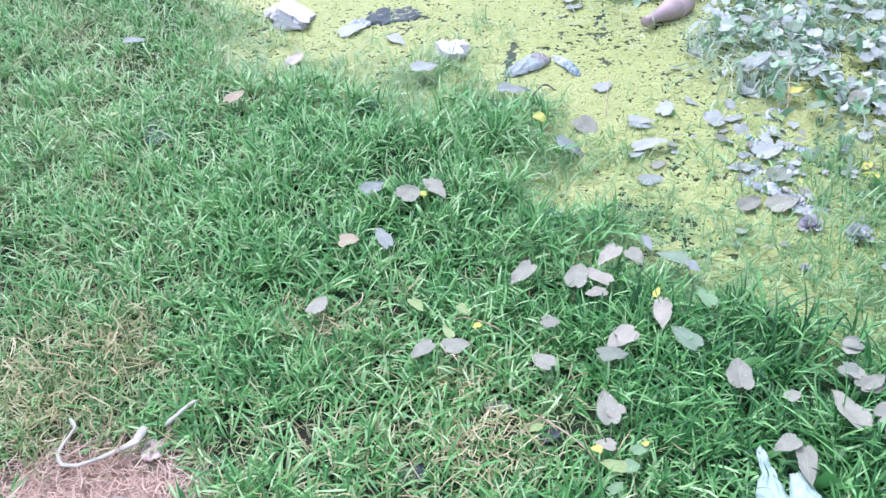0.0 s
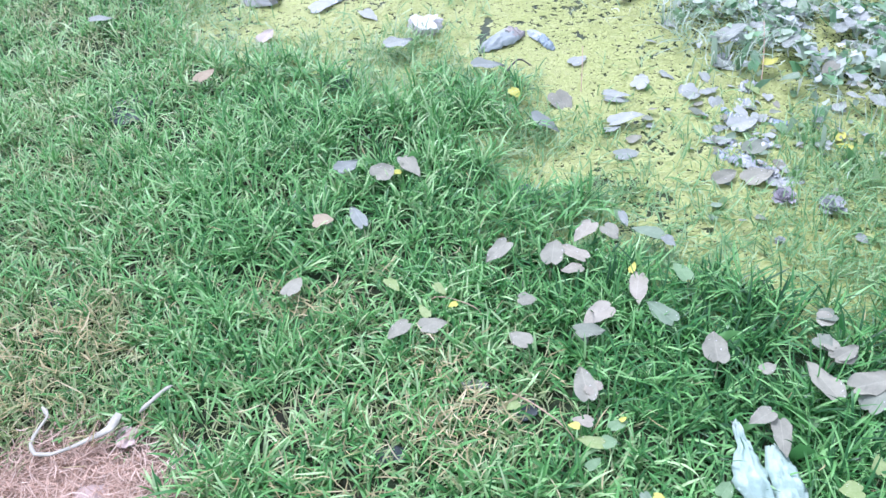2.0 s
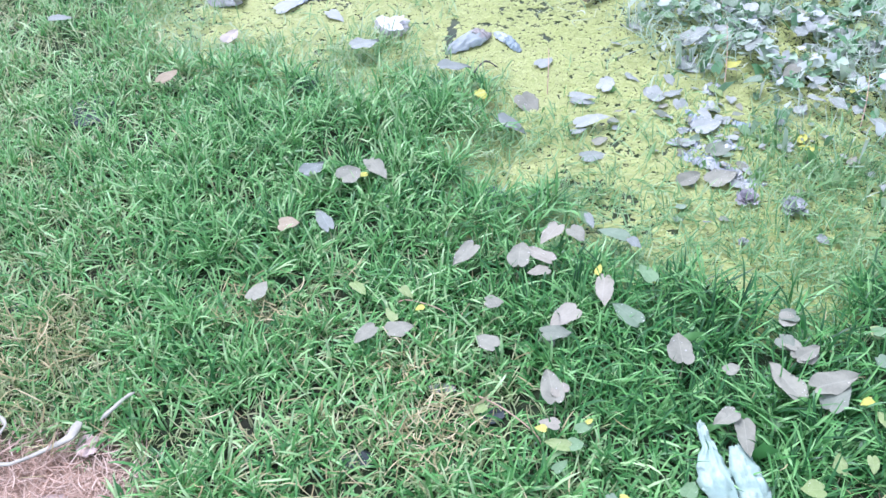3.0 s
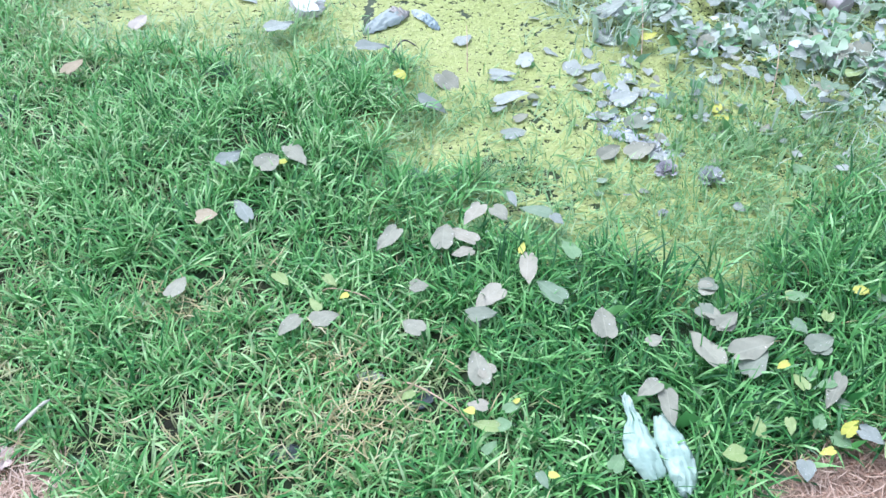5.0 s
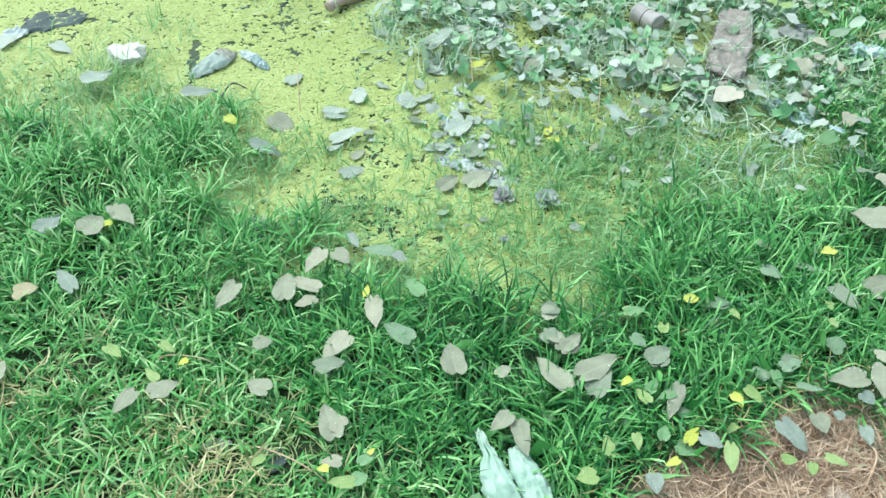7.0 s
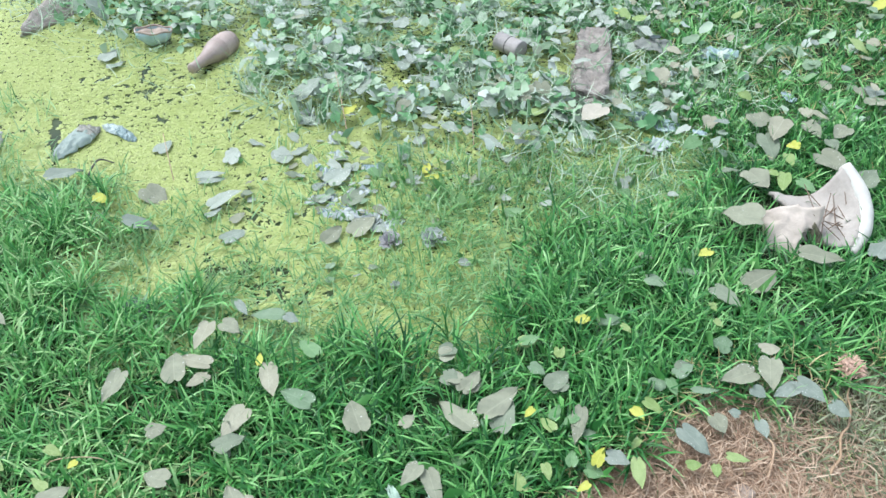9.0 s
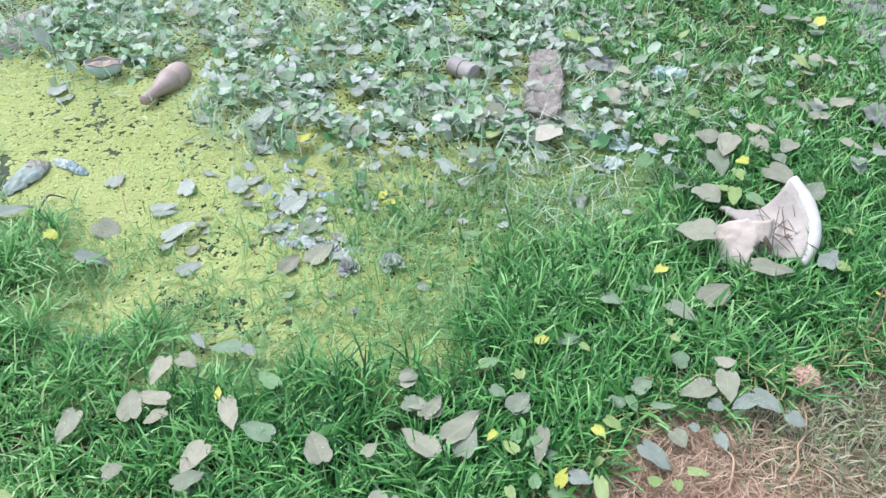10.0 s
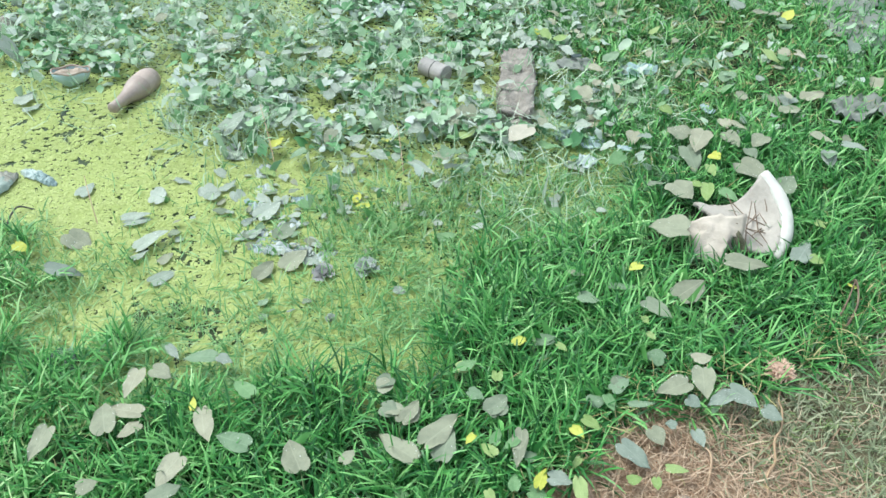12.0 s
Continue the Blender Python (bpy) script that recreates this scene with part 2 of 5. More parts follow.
def mesh_fast(name, verts, counts, loops, smooth=True):
    me = bpy.data.meshes.new(name)
    me.vertices.add(len(verts))
    me.vertices.foreach_set("co", np.ascontiguousarray(verts, np.float32).ravel())
    me.loops.add(len(loops))
    me.loops.foreach_set("vertex_index", np.ascontiguousarray(loops, np.int32))
    me.polygons.add(len(counts))
    me.polygons.foreach_set("loop_start", np.concatenate([[0], np.cumsum(counts)[:-1]]).astype(np.int32))
    me.polygons.foreach_set("use_smooth", np.full(len(counts), smooth))
    me.update(calc_edges=True)
    return me


def smooth(me):
    me.polygons.foreach_set("use_smooth", np.ones(len(me.polygons), bool))
    return me


def part(name, me, material, parent=None, label=""):
    """One mesh object, under a thing or a part, or on its own."""
    if isinstance(me, bmesh.types.BMesh):
        b, me = me, bpy.data.meshes.new(name)
        b.to_mesh(me)
        b.free()
        smooth(me)
    if material and not me.materials:
        me.materials.append(material)
    ob = new(name, me)
    ob.parent = parent
    if label:
        tagged(ob, label)
    return ob


# ---- ground and water ----
def ground_height(x, y):
    h = 0.012 * (lumps(x, y, 0.25, 4) - 0.5) + 0.006 * (lumps(x, y, 0.07, 5) - 0.5) + 0.004
    return h - 0.075 * ease(pond_at(x, y), -0.26, -0.02)


def axis(lo, hi, step, far):
    fine = np.arange(lo, hi + step / 2, step)
    out = step * 1.5 ** np.arange(1, 40)
    out = np.cumsum(out)
    out = out[out < far]
    return np.concatenate([lo - out[::-1], fine, hi + out])


gx, gy = axis(-3.0, 5.0, 0.04, 400), axis(-1.0, 6.0, 0.04, 400)
X, Y = np.meshgrid(gx, gy)
near_sheet = ease(-np.maximum(np.abs(X - 1), np.abs(Y - 2.5)), -9, -6)
Z = ground_height(X, Y) * near_sheet
nx, ny = len(gx), len(gy)
i, j = np.meshgrid(np.arange(nx - 1), np.arange(ny - 1))
k = (j * nx + i).ravel()
quads = np.stack([k, k + 1, k + nx + 1, k + nx], 1)
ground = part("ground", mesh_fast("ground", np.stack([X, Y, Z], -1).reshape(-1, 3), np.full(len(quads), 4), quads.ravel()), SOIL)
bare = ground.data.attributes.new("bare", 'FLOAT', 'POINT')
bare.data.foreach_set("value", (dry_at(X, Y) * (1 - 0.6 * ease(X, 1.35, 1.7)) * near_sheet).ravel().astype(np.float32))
tagged(ground, "soil darkened for the shade under grass, dipping into a shallow pond", "ground", kind="structure")

gx, gy = np.arange(-1.4, 3.4, 0.1), np.arange(1.1, 5.8, 0.1)
X, Y = np.meshgrid(gx, gy)
nx = len(gx)
i, j = np.meshgrid(np.arange(nx - 1), np.arange(len(gy) - 1))
k = (j * nx + i).ravel()
quads = np.stack([k, k + 1, k + nx + 1, k + nx], 1)
WATER_Z = -0.016
water = part("pond_water", mesh_fast("pond_water", np.stack([X, Y, X * 0 + WATER_Z], -1).reshape(-1, 3), np.full(len(quads), 4), quads.ravel()), WATER)
tagged(water, "murky green water of a shallow ditch under duckweed", "pond", kind="structure")


# ---- heart-shaped leaves ----
def leaf_mesh(seed, ratio):
    r = random.Random(seed)
    fold, droop, wave = r.uniform(-0.04, 0.2), r.uniform(0.0, 0.14), r.uniform(0.015, 0.045)
    curl, side = r.uniform(0.0, 0.2), r.choice((-1, 1))
    notch, ph, skew = r.uniform(0.07, 0.17), r.uniform(0, 6), r.uniform(-0.08, 0.08)
    halves = (r.uniform(0.88, 1.12), r.uniform(0.88, 1.12))
    us = [0, 0.08, 0.18, 0.3, 0.42, 0.55, 0.68, 0.8, 0.9, 0.96, 1]
    prof = np.interp(us, [0, 0.1, 0.22, 0.35, 0.5, 0.65, 0.8, 0.92, 1], [0.72, 0.93, 1.0, 0.98, 0.88, 0.70, 0.44, 0.18, 0.0])
    vs = [-1, -0.8, -0.55, -0.25, 0, 0.25, 0.55, 0.8, 1]
    verts, faces = [], []
    for u, h in zip(us, prof):
        for v in vs:
            back = notch * math.sin(math.pi * min(abs(v) * 0.92, 1)) ** 0.8 * (1 - u) ** 4 if v else 0
            edge = (1 + 0.17 * noise.noise(Vector((u * 6.0 + seed, 3.1 * (v > 0), 0.5))) * abs(v)) * halves[v > 0]
            yy = 0.5 * ratio * h * v * edge
            zz = fold * abs(yy) - droop * u * u + wave * math.sin(9 * u + ph + 3 * v) * abs(v) + curl * ratio * 0.5 * max(0, v * side - 0.3) ** 2 + r.uniform(-0.008, 0.008)
            verts.append((u - back, yy + skew * u * u, zz))
    for a in range(len(us) - 1):
        for b in range(len(vs) - 1):
            k = a * len(vs) + b
            faces.append((k, k + 1, k + len(vs) + 1, k + len(vs)))
    return smooth(mesh_of("blade", verts, faces))


def tube(points, radii, sides=6):
    """A round, tapering tube along points, closed at both ends."""
    bm = bmesh.new()
    rings = []
    P = [Vector(p) for p in points]
    for k, p in enumerate(P):
        way = (P[min(k + 1, len(P) - 1)] - P[max(k - 1, 0)]).normalized()
        side = way.cross(Vector((0, 0, 1)) if abs(way.z) < 0.9 else Vector((1, 0, 0))).normalized()
        up = side.cross(way)
        rad = radii[k] if isinstance(radii, (list, tuple)) else radii
        rings.append([bm.verts.new(p + rad * (math.cos(a) * side + math.sin(a) * up)) for a in [2 * math.pi * s / sides for s in range(sides)]])
    for a, b in zip(rings, rings[1:]):
        for s in range(sides):
            bm.faces.new((a[s], a[(s + 1) % sides], b[(s + 1) % sides], b[s]))
    bm.faces.new(rings[0][::-1])
    bm.faces.new(rings[-1])
    return bm


STEM_MESH = bpy.data.meshes.new("stem")
bm = tube([(-0.35, 0.02, -1.0), (-0.25, 0.03, -0.6), (-0.12, 0.01, -0.2), (0.0, 0, 0.0)], [0.025, 0.022, 0.02, 0.016], 5)
bm.to_mesh(STEM_MESH)
bm.free()
smooth(STEM_MESH)
STEM_MESH.materials.append(STEM)
MESHES = {}
COVERS = []
LOOKS = dict(s="wet heart-shaped leaf coloured pale for sky glare", g="heart-shaped leaf coloured grey for sky sheen", d="grey-green heart-shaped leaf coloured darker for shade", w="pale grey leaf showing its underside",
             p="bluish-grey wet heart-shaped leaf", q="green heart-shaped leaf greyed for sky sheen", v="fresh green heart-shaped leaf",
             l="young lime-green leaf", y="small yellow withering leaf", b="dry crumpled brown leaf", c="cream-coloured withered heart-shaped leaf")
pick = random.Random(11)


def leaf(x, y, z, yaw, length, ratio, kind, tilt=None, group="heart-shaped leaves", name="heart_leaf"):
    """A leaf whose base is at x, y, z, on its own stalk from the ground."""
    wet = bool(pond_at(np.array([x]), np.array([y]))[0] > 0.02)
    if wet and kind in "wp":
        kind = "s"
    key = (pick.randrange(9), round(ratio * 5) / 5, kind)
    if key not in MESHES:
        MESHES[key] = leaf_mesh(key[0] * 17 + int(key[1] * 10), key[1])
        MESHES[key].materials.append(LEAF[kind])
    floor = WATER_Z - 0.02 if wet else -0.01
    if wet and z < 0.04 and float(depth(WEEDS, np.array([x]), np.array([y]))[0]) < 0:
        z -= 0.032
    COVERS.append((x + 0.45 * length * math.cos(radians(yaw)), y + 0.45 * length * math.sin(radians(yaw)), z, yaw, length, length * ratio))
    thing = new(name)
    thing.location = (x, y, floor)
    ground_word = "over the duckweed" if wet else "on straw" if dry_at(np.array([x]), np.array([y]))[0] > 0.5 else "in the grass"
    size = "large " if length > 0.085 else "small " if length < 0.045 and kind != "y" else ""
    tagged(thing, size + LOOKS[kind] + " " + ground_word, "leaf", group)
    b = part("blade", MESHES[key], None, thing)
    rx, ry = tilt if tilt else (pick.uniform(-10, 10), pick.uniform(-9, 7))
    b.matrix_basis = pose(0, 0, z - floor, rx, ry, yaw) @ Matrix.Diagonal((length, length * ratio / key[1], length, 1))
    s = part("stem", STEM_MESH, None, thing)
    s.matrix_basis = pose(0, 0, z - floor, 0, 0, yaw) @ Matrix.Diagonal((length * 0.9, length * 0.9, z - floor, 1))
    return thing


leaf(0.223, 1.557, 0.070, -136, 0.087, 0.57, 'g', (-2, 4))
leaf(0.325, 1.472, 0.070, 76, 0.096, 0.61, 'g', (-3, 1))
leaf(0.409, 1.476, 0.070, 130, 0.086, 0.57, 'w', (4, 3))
leaf(0.395, 1.448, 0.070, -171, 0.054, 0.70, 'w', (5, -3))
leaf(0.452, 1.604, 0.070, -129, 0.086, 0.55, 'w', (4, -4))
leaf(0.483, 1.587, 0.070, -61, 0.054, 0.93, 'g', (2, 0))
leaf(0.626, 1.557, 0.050, 142, 0.082, 0.60, 'q', (3, -1))
leaf(0.633, 1.553, 0.050, -61, 0.043, 0.75, 'p', (-2, 3))
leaf(0.545, 1.661, 0.050, -83, 0.057, 0.46, 'p', (3, 4))
leaf(0.640, 1.375, 0.070, 97, 0.074, 0.61, 'v', (2, 2))
leaf(0.526, 1.399, 0.070, -109, 0.093, 0.49, 'w', (5, -2))
leaf(0.569, 1.248, 0.070, 123, 0.082, 0.66, 'q', (-2, -2))
leaf(0.634, 1.124, 0.070, 79, 0.096, 0.65, 'g', (3, 2))
leaf(0.436, 1.308, 0.070, -153, 0.084, 0.68, 'w', (-5, -3))
leaf(0.345, 1.243, 0.070, -5, 0.067, 0.74, 'd', (-3, -4))
leaf(0.230, 1.359, 0.070, -8, 0.041, 1.01, 'g', (-1, -4))
leaf(0.226, 1.217, 0.070, 132, 0.055, 0.91, 'g', (-1, 3))
leaf(0.358, 1.222, 0.055, 85, 0.053, 0.54, 'd', (4, 2))
leaf(0.333, 1.054, 0.070, 89, 0.092, 0.59, 'g', (1, 2))
leaf(0.357, 1.072, 0.070, 127, 0.045, 1.05, 'w', (4, 3))
leaf(-0.333, 1.438, 0.070, 66, 0.073, 0.71, 'g', (-3, 1))
leaf(-0.085, 1.459, 0.070, -60, 0.056, 0.50, 'l', (-4, -4))
leaf(0.029, 1.426, 0.070, -47, 0.041, 0.62, 'l', (-3, 3))
leaf(0.007, 1.324, 0.070, 117, 0.048, 0.48, 'l', (-2, 0))
leaf(-0.041, 1.310, 0.070, -145, 0.063, 0.75, 'g', (5, 2))
leaf(-0.008, 1.294, 0.070, 17, 0.062, 0.75, 'g', (5, 0))
leaf(0.077, 1.361, 0.070, -159, 0.022, 0.92, 'y', (1, 4))
leaf(0.184, 1.057, 0.070, -158, 0.031, 0.80, 'l', (1, 1))
leaf(0.328, 0.994, 0.070, 160, 0.043, 0.71, 'w', (3, 2))
leaf(0.300, 0.985, 0.070, 160, 0.024, 0.82, 'y', (4, -1))
leaf(0.338, 0.939, 0.070, 161, 0.054, 0.58, 'l', (0, -4))
leaf(0.340, 0.941, 0.070, 3, 0.031, 1.11, 'v', (-1, -2))
leaf(0.364, 0.975, 0.070, 27, 0.045, 0.55, 'v', (0, 4))
leaf(0.298, 0.889, 0.070, 31, 0.037, 0.58, 'v', (4, -3))
leaf(0.935, 1.226, 0.070, -171, 0.046, 1.01, 'd', (5, -1))
leaf(0.898, 1.132, 0.070, 129, 0.049, 0.95, 'g', (5, 0))
leaf(0.892, 1.104, 0.070, 23, 0.068, 0.57, 'g', (-1, -3))
leaf(0.720, 1.087, 0.070, 23, 0.044, 0.75, 'g', (-4, 3))
leaf(1.086, 1.158, 0.070, -16, 0.046, 0.78, 'l', (5, 3))
leaf(1.265, 1.150, 0.070, -57, 0.028, 0.90, 'y', (-4, 1))
leaf(1.304, 1.113, 0.070, -33, 0.045, 0.94, 'q', (-4, 2))
leaf(1.142, 1.070, 0.070, 39, 0.033, 0.44, 'l', (-3, -4))
leaf(0.538, 0.803, 0.070, 45, 0.046, 0.76, 'v', (-1, 2))
leaf(0.413, 0.816, 0.070, -22, 0.021, 0.82, 'y', (1, -3))
leaf(0.387, 0.990, 0.070, 33, 0.018, 0.70, 'y', (-5, -4))
leaf(0.394, 0.823, 0.070, -77, 0.036, 0.62, 'q', (1, 1))
leaf(-0.218, 1.917, 0.070, 37, 0.073, 0.78, 'p', (3, 0))
leaf(-0.109, 1.876, 0.070, 36, 0.067, 1.09, 'g', (3, -1))
leaf(-0.028, 1.951, 0.070, -65, 0.093, 0.61, 'g', (-5, 0))
leaf(-0.039, 1.889, 0.070, -167, 0.029, 0.74, 'y', (-5, -3))
leaf(-0.146, 1.674, 0.070, 108, 0.103, 0.39, 'p', (-4, 4))
leaf(-0.277, 1.705, 0.070, -4, 0.054, 1.25, 'b', (-5, -1))
leaf(0.848, 1.005, 0.070, 104, 0.109, 0.52, 'g', (1, 0))
leaf(0.889, 1.015, 0.080, 9, 0.116, 0.48, 'g', (4, 0))
leaf(0.897, 0.965, 0.070, 39, 0.106, 0.49, 'd', (-3, -4))
leaf(1.074, 0.987, 0.070, 68, 0.055, 0.94, 'd', (0, 1))
leaf(0.996, 0.976, 0.070, -169, 0.032, 0.62, 'y', (0, -2))
leaf(0.999, 0.906, 0.070, 89, 0.046, 0.67, 'l', (1, 2))
leaf(1.016, 0.934, 0.070, 31, 0.050, 0.51, 'v', (2, 4))
leaf(1.067, 0.909, 0.070, 177, 0.039, 0.66, 'v', (1, 4))
leaf(1.091, 0.922, 0.070, -135, 0.099, 0.37, 'g', (-4, 4))
leaf(1.059, 0.869, 0.050, -7, 0.031, 1.09, 'q', (-1, 2))
leaf(0.855, 0.819, 0.070, 69, 0.050, 0.60, 'l', (5, -1))
leaf(0.930, 0.845, 0.070, -106, 0.038, 0.64, 'l', (-1, 2))
leaf(0.802, 0.787, 0.070, 169, 0.041, 1.03, 'l', (-1, 4))
leaf(0.978, 0.813, 0.070, 52, 0.047, 0.59, 'v', (-1, 4))
leaf(1.025, 0.789, 0.070, 33, 0.051, 0.50, 'y', (0, -4))
leaf(1.009, 0.797, 0.055, -59, 0.039, 0.98, 'v', (1, 1))
leaf(1.060, 0.791, 0.070, -49, 0.050, 0.91, 'p', (-5, 2))
leaf(1.105, 0.752, 0.070, -126, 0.068, 0.47, 'l', (4, -2))
leaf(0.982, 0.761, 0.070, -173, 0.032, 0.61, 'y', (-5, 1))
leaf(0.926, 0.757, 0.050, -112, 0.045, 0.84, 'p', (2, 1))
leaf(1.146, 0.790, 0.070, -166, 0.034, 0.55, 'l', (5, 1))
leaf(1.193, 0.860, 0.070, -94, 0.035, 0.69, 'y', (4, 0))
leaf(0.695, 0.974, 0.080, -154, 0.060, 0.65, 'g', (2, -4))
leaf(0.708, 0.956, 0.075, -105, 0.088, 0.51, 'g', (4, -4))
leaf(0.774, 0.969, 0.040, -47, 0.037, 1.11, 'v', (5, -4))
leaf(1.503, 0.798, 0.070, 166, 0.084, 0.68, 'g', (0, 0))
leaf(1.559, 0.802, 0.080, -135, 0.087, 0.67, 'g', (5, 3))
leaf(1.566, 0.835, 0.080, -21, 0.053, 0.83, 'w', (-1, 1))
leaf(1.467, 0.764, 0.070, -76, 0.033, 1.21, 'p', (-3, 1))
leaf(1.556, 0.716, 0.070, 172, 0.068, 0.58, 'p', (-3, 1))
leaf(1.572, 0.724, 0.070, -80, 0.074, 0.82, 'p', (0, 0))
leaf(1.589, 0.639, 0.070, -75, 0.045, 1.01, 'p', (-1, 2))
leaf(1.513, 0.884, 0.070, 121, 0.045, 1.17, 'q', (-4, -4))
leaf(1.357, 0.898, 0.070, -15, 0.039, 1.03, 'd', (4, -2))
leaf(1.274, 0.892, 0.070, -9, 0.039, 1.03, 'q', (-1, 4))
leaf(1.319, 0.883, 0.070, -113, 0.046, 0.62, 'v', (-2, 0))
leaf(1.343, 0.830, 0.070, -27, 0.060, 0.39, 'q', (-2, 1))
leaf(1.228, 0.865, 0.070, -73, 0.048, 0.68, 'l', (-3, 2))
leaf(1.188, 0.862, 0.070, -85, 0.039, 0.63, 'y', (5, -3))
leaf(1.254, 0.767, 0.060, -85, 0.079, 0.70, 'p', (-4, 1))
leaf(1.345, 0.761, 0.050, -99, 0.047, 0.99, 'g', (0, -1))
leaf(1.422, 0.698, 0.050, -116, 0.045, 0.72, 'p', (2, -2))
leaf(1.296, 0.669, 0.050, -44, 0.049, 0.53, 'l', (-4, 1))
leaf(1.203, 0.696, 0.050, -23, 0.034, 0.85, 'l', (5, -1))
leaf(1.256, 0.664, 0.050, -130, 0.028, 0.86, 'l', (4, 3))
leaf(1.396, 0.735, 0.050, 120, 0.025, 1.09, 'p', (-1, -1))
leaf(1.516, 0.716, 0.050, -162, 0.029, 0.55, 'q', (-4, -4))
leaf(2.351, 1.541, 0.070, 105, 0.076, 1.30, 'g', (3, -1))
leaf(2.394, 1.511, 0.085, -155, 0.130, 0.62, 'w', (0, -2))
leaf(2.289, 1.492, 0.070, -122, 0.125, 0.60, 'd', (-1, 1))
leaf(2.325, 1.415, 0.070, -87, 0.037, 1.30, 'y', (5, -3))
leaf(2.267, 1.377, 0.070, -126, 0.057, 0.65, 'l', (4, 1))
leaf(2.095, 1.376, 0.070, -100, 0.091, 1.00, 'g', (4, -2))
leaf(2.182, 1.310, 0.070, -143, 0.086, 0.52, 'l', (1, 0))
leaf(2.163, 1.326, 0.070, 148, 0.031, 1.30, 'l', (3, 0))
leaf(2.192, 1.262, 0.070, -88, 0.059, 0.80, 'v', (2, 1))
leaf(2.470, 1.475, 0.070, -106, 0.081, 0.86, 'g', (5, 2))
leaf(2.555, 1.380, 0.070, -171, 0.078, 0.80, 'g', (-1, 2))
leaf(2.359, 1.322, 0.070, -94, 0.098, 0.93, 'g', (4, 2))
leaf(2.743, 1.443, 0.070, -9, 0.082, 0.81, 'g', (-5, 2))
leaf(2.885, 1.451, 0.070, 4, 0.116, 0.60, 'w', (-3, -1))
leaf(2.446, 1.364, 0.070, -107, 0.050, 1.03, 'd', (-5, 3))
leaf(1.917, 1.172, 0.100, 127, 0.107, 1.05, 'g', (4, 4))
leaf(1.715, 1.014, 0.070, 6, 0.128, 0.61, 'g', (1, 4))
leaf(1.633, 1.054, 0.070, -86, 0.085, 0.68, 'd', (-2, -4))
leaf(1.918, 1.022, 0.085, -52, 0.110, 0.62, 'g', (2, -6))
leaf(2.103, 0.918, 0.070, 19, 0.127, 0.45, 'p', (-1, 4))
leaf(2.137, 0.903, 0.070, -67, 0.037, 1.28, 'l', (0, -1))
leaf(1.503, 1.173, 0.070, -53, 0.056, 0.86, 'q', (-4, 0))
leaf(1.726, 1.165, 0.070, -178, 0.044, 0.75, 'y', (-4, -1))
leaf(1.612, 1.164, 0.050, -40, 0.077, 0.42, 'q', (-5, -4))
leaf(1.249, 1.140, 0.070, 1, 0.038, 0.81, 'y', (3, -1))
leaf(1.296, 1.111, 0.070, -12, 0.058, 0.62, 'q', (1, -4))
leaf(1.336, 1.074, 0.070, -80, 0.032, 0.80, 'l', (-5, 3))
leaf(1.089, 1.153, 0.070, -3, 0.048, 0.77, 'v', (-4, -2))
leaf(1.138, 1.071, 0.070, 61, 0.037, 0.50, 'l', (3, 0))
leaf(1.342, 0.888, 0.070, 0, 0.058, 0.66, 'q', (-2, -4))
leaf(1.283, 0.875, 0.070, 77, 0.024, 1.00, 'q', (3, 4))
leaf(1.064, 1.083, 0.070, -65, 0.041, 0.82, 'q', (1, -4))
leaf(0.897, 1.220, 0.070, -21, 0.040, 1.30, 'g', (4, -3))
leaf(0.872, 1.162, 0.070, -51, 0.047, 1.18, 'd', (0, -2))
leaf(0.886, 1.103, 0.070, 21, 0.066, 0.75, 'g', (-1, 4))
leaf(1.065, 1.010, 0.070, 7, 0.063, 0.80, 'd', (2, -4))
leaf(0.544, 1.691, 0.030, -79, 0.062, 0.50, 'v', (-6, 9))
leaf(0.511, 1.413, 0.074, 59, 0.035, 0.50, 'y')
leaf(-0.153, 3.018, 0.030, -56, 0.092, 0.60, 'p', (0, 0))
leaf(-0.065, 2.651, 0.050, 16, 0.100, 0.70, 'p', (0, 0))
leaf(-1.171, 2.967, 0.074, 13, 0.077, 0.80, 'p')
leaf(-0.696, 2.469, 0.074, 58, 0.082, 0.80, 'b', (-6, -5))
leaf(-0.533, 2.839, 0.030, 57, 0.078, 0.80, 'c', (0, -11))
leaf(-0.356, 3.066, 0.030, 21, 0.100, 0.70, 'w', (6, -12))
leaf(-1.088, 2.427, 0.074, 35, 0.032, 0.70, 'l')
leaf(0.233, 2.500, 0.030, 4, 0.105, 0.60, 'p', (0, 0))
leaf(0.487, 2.319, 0.030, -62, 0.091, 0.80, 'g', (6, 9))
leaf(0.648, 2.283, 0.030, -7, 0.082, 0.50, 'w')
leaf(1.542, 1.255, 0.074, -49, 0.046, 0.50, 'g')
leaf(1.387, 1.656, 0.030, -11, 0.060, 0.70, 'v')
leaf(1.930, 1.888, 0.075, -170, 0.095, 0.95, 'c', (0, 4))
leaf(1.931, 1.836, 0.030, -56, 0.087, 0.60, 'v')
leaf(2.152, 1.834, 0.030, -4, 0.096, 0.50, 'w')
leaf(1.978, 1.724, 0.030, -88, 0.086, 0.70, 'p')
leaf(1.786, 1.614, 0.030, -90, 0.055, 0.80, 'w')
leaf(1.856, 1.989, 0.030, 18, 0.067, 0.80, 'g', (-6, -8))
leaf(1.858, 2.136, 0.062, -118, 0.100, 0.80, 'g', (0, 34))
leaf(1.777, 2.149, 0.030, -156, 0.097, 0.75, 'w', (6, 10))
leaf(1.746, 2.031, 0.030, 13, 0.099, 0.50, 'l', (-6, -4))
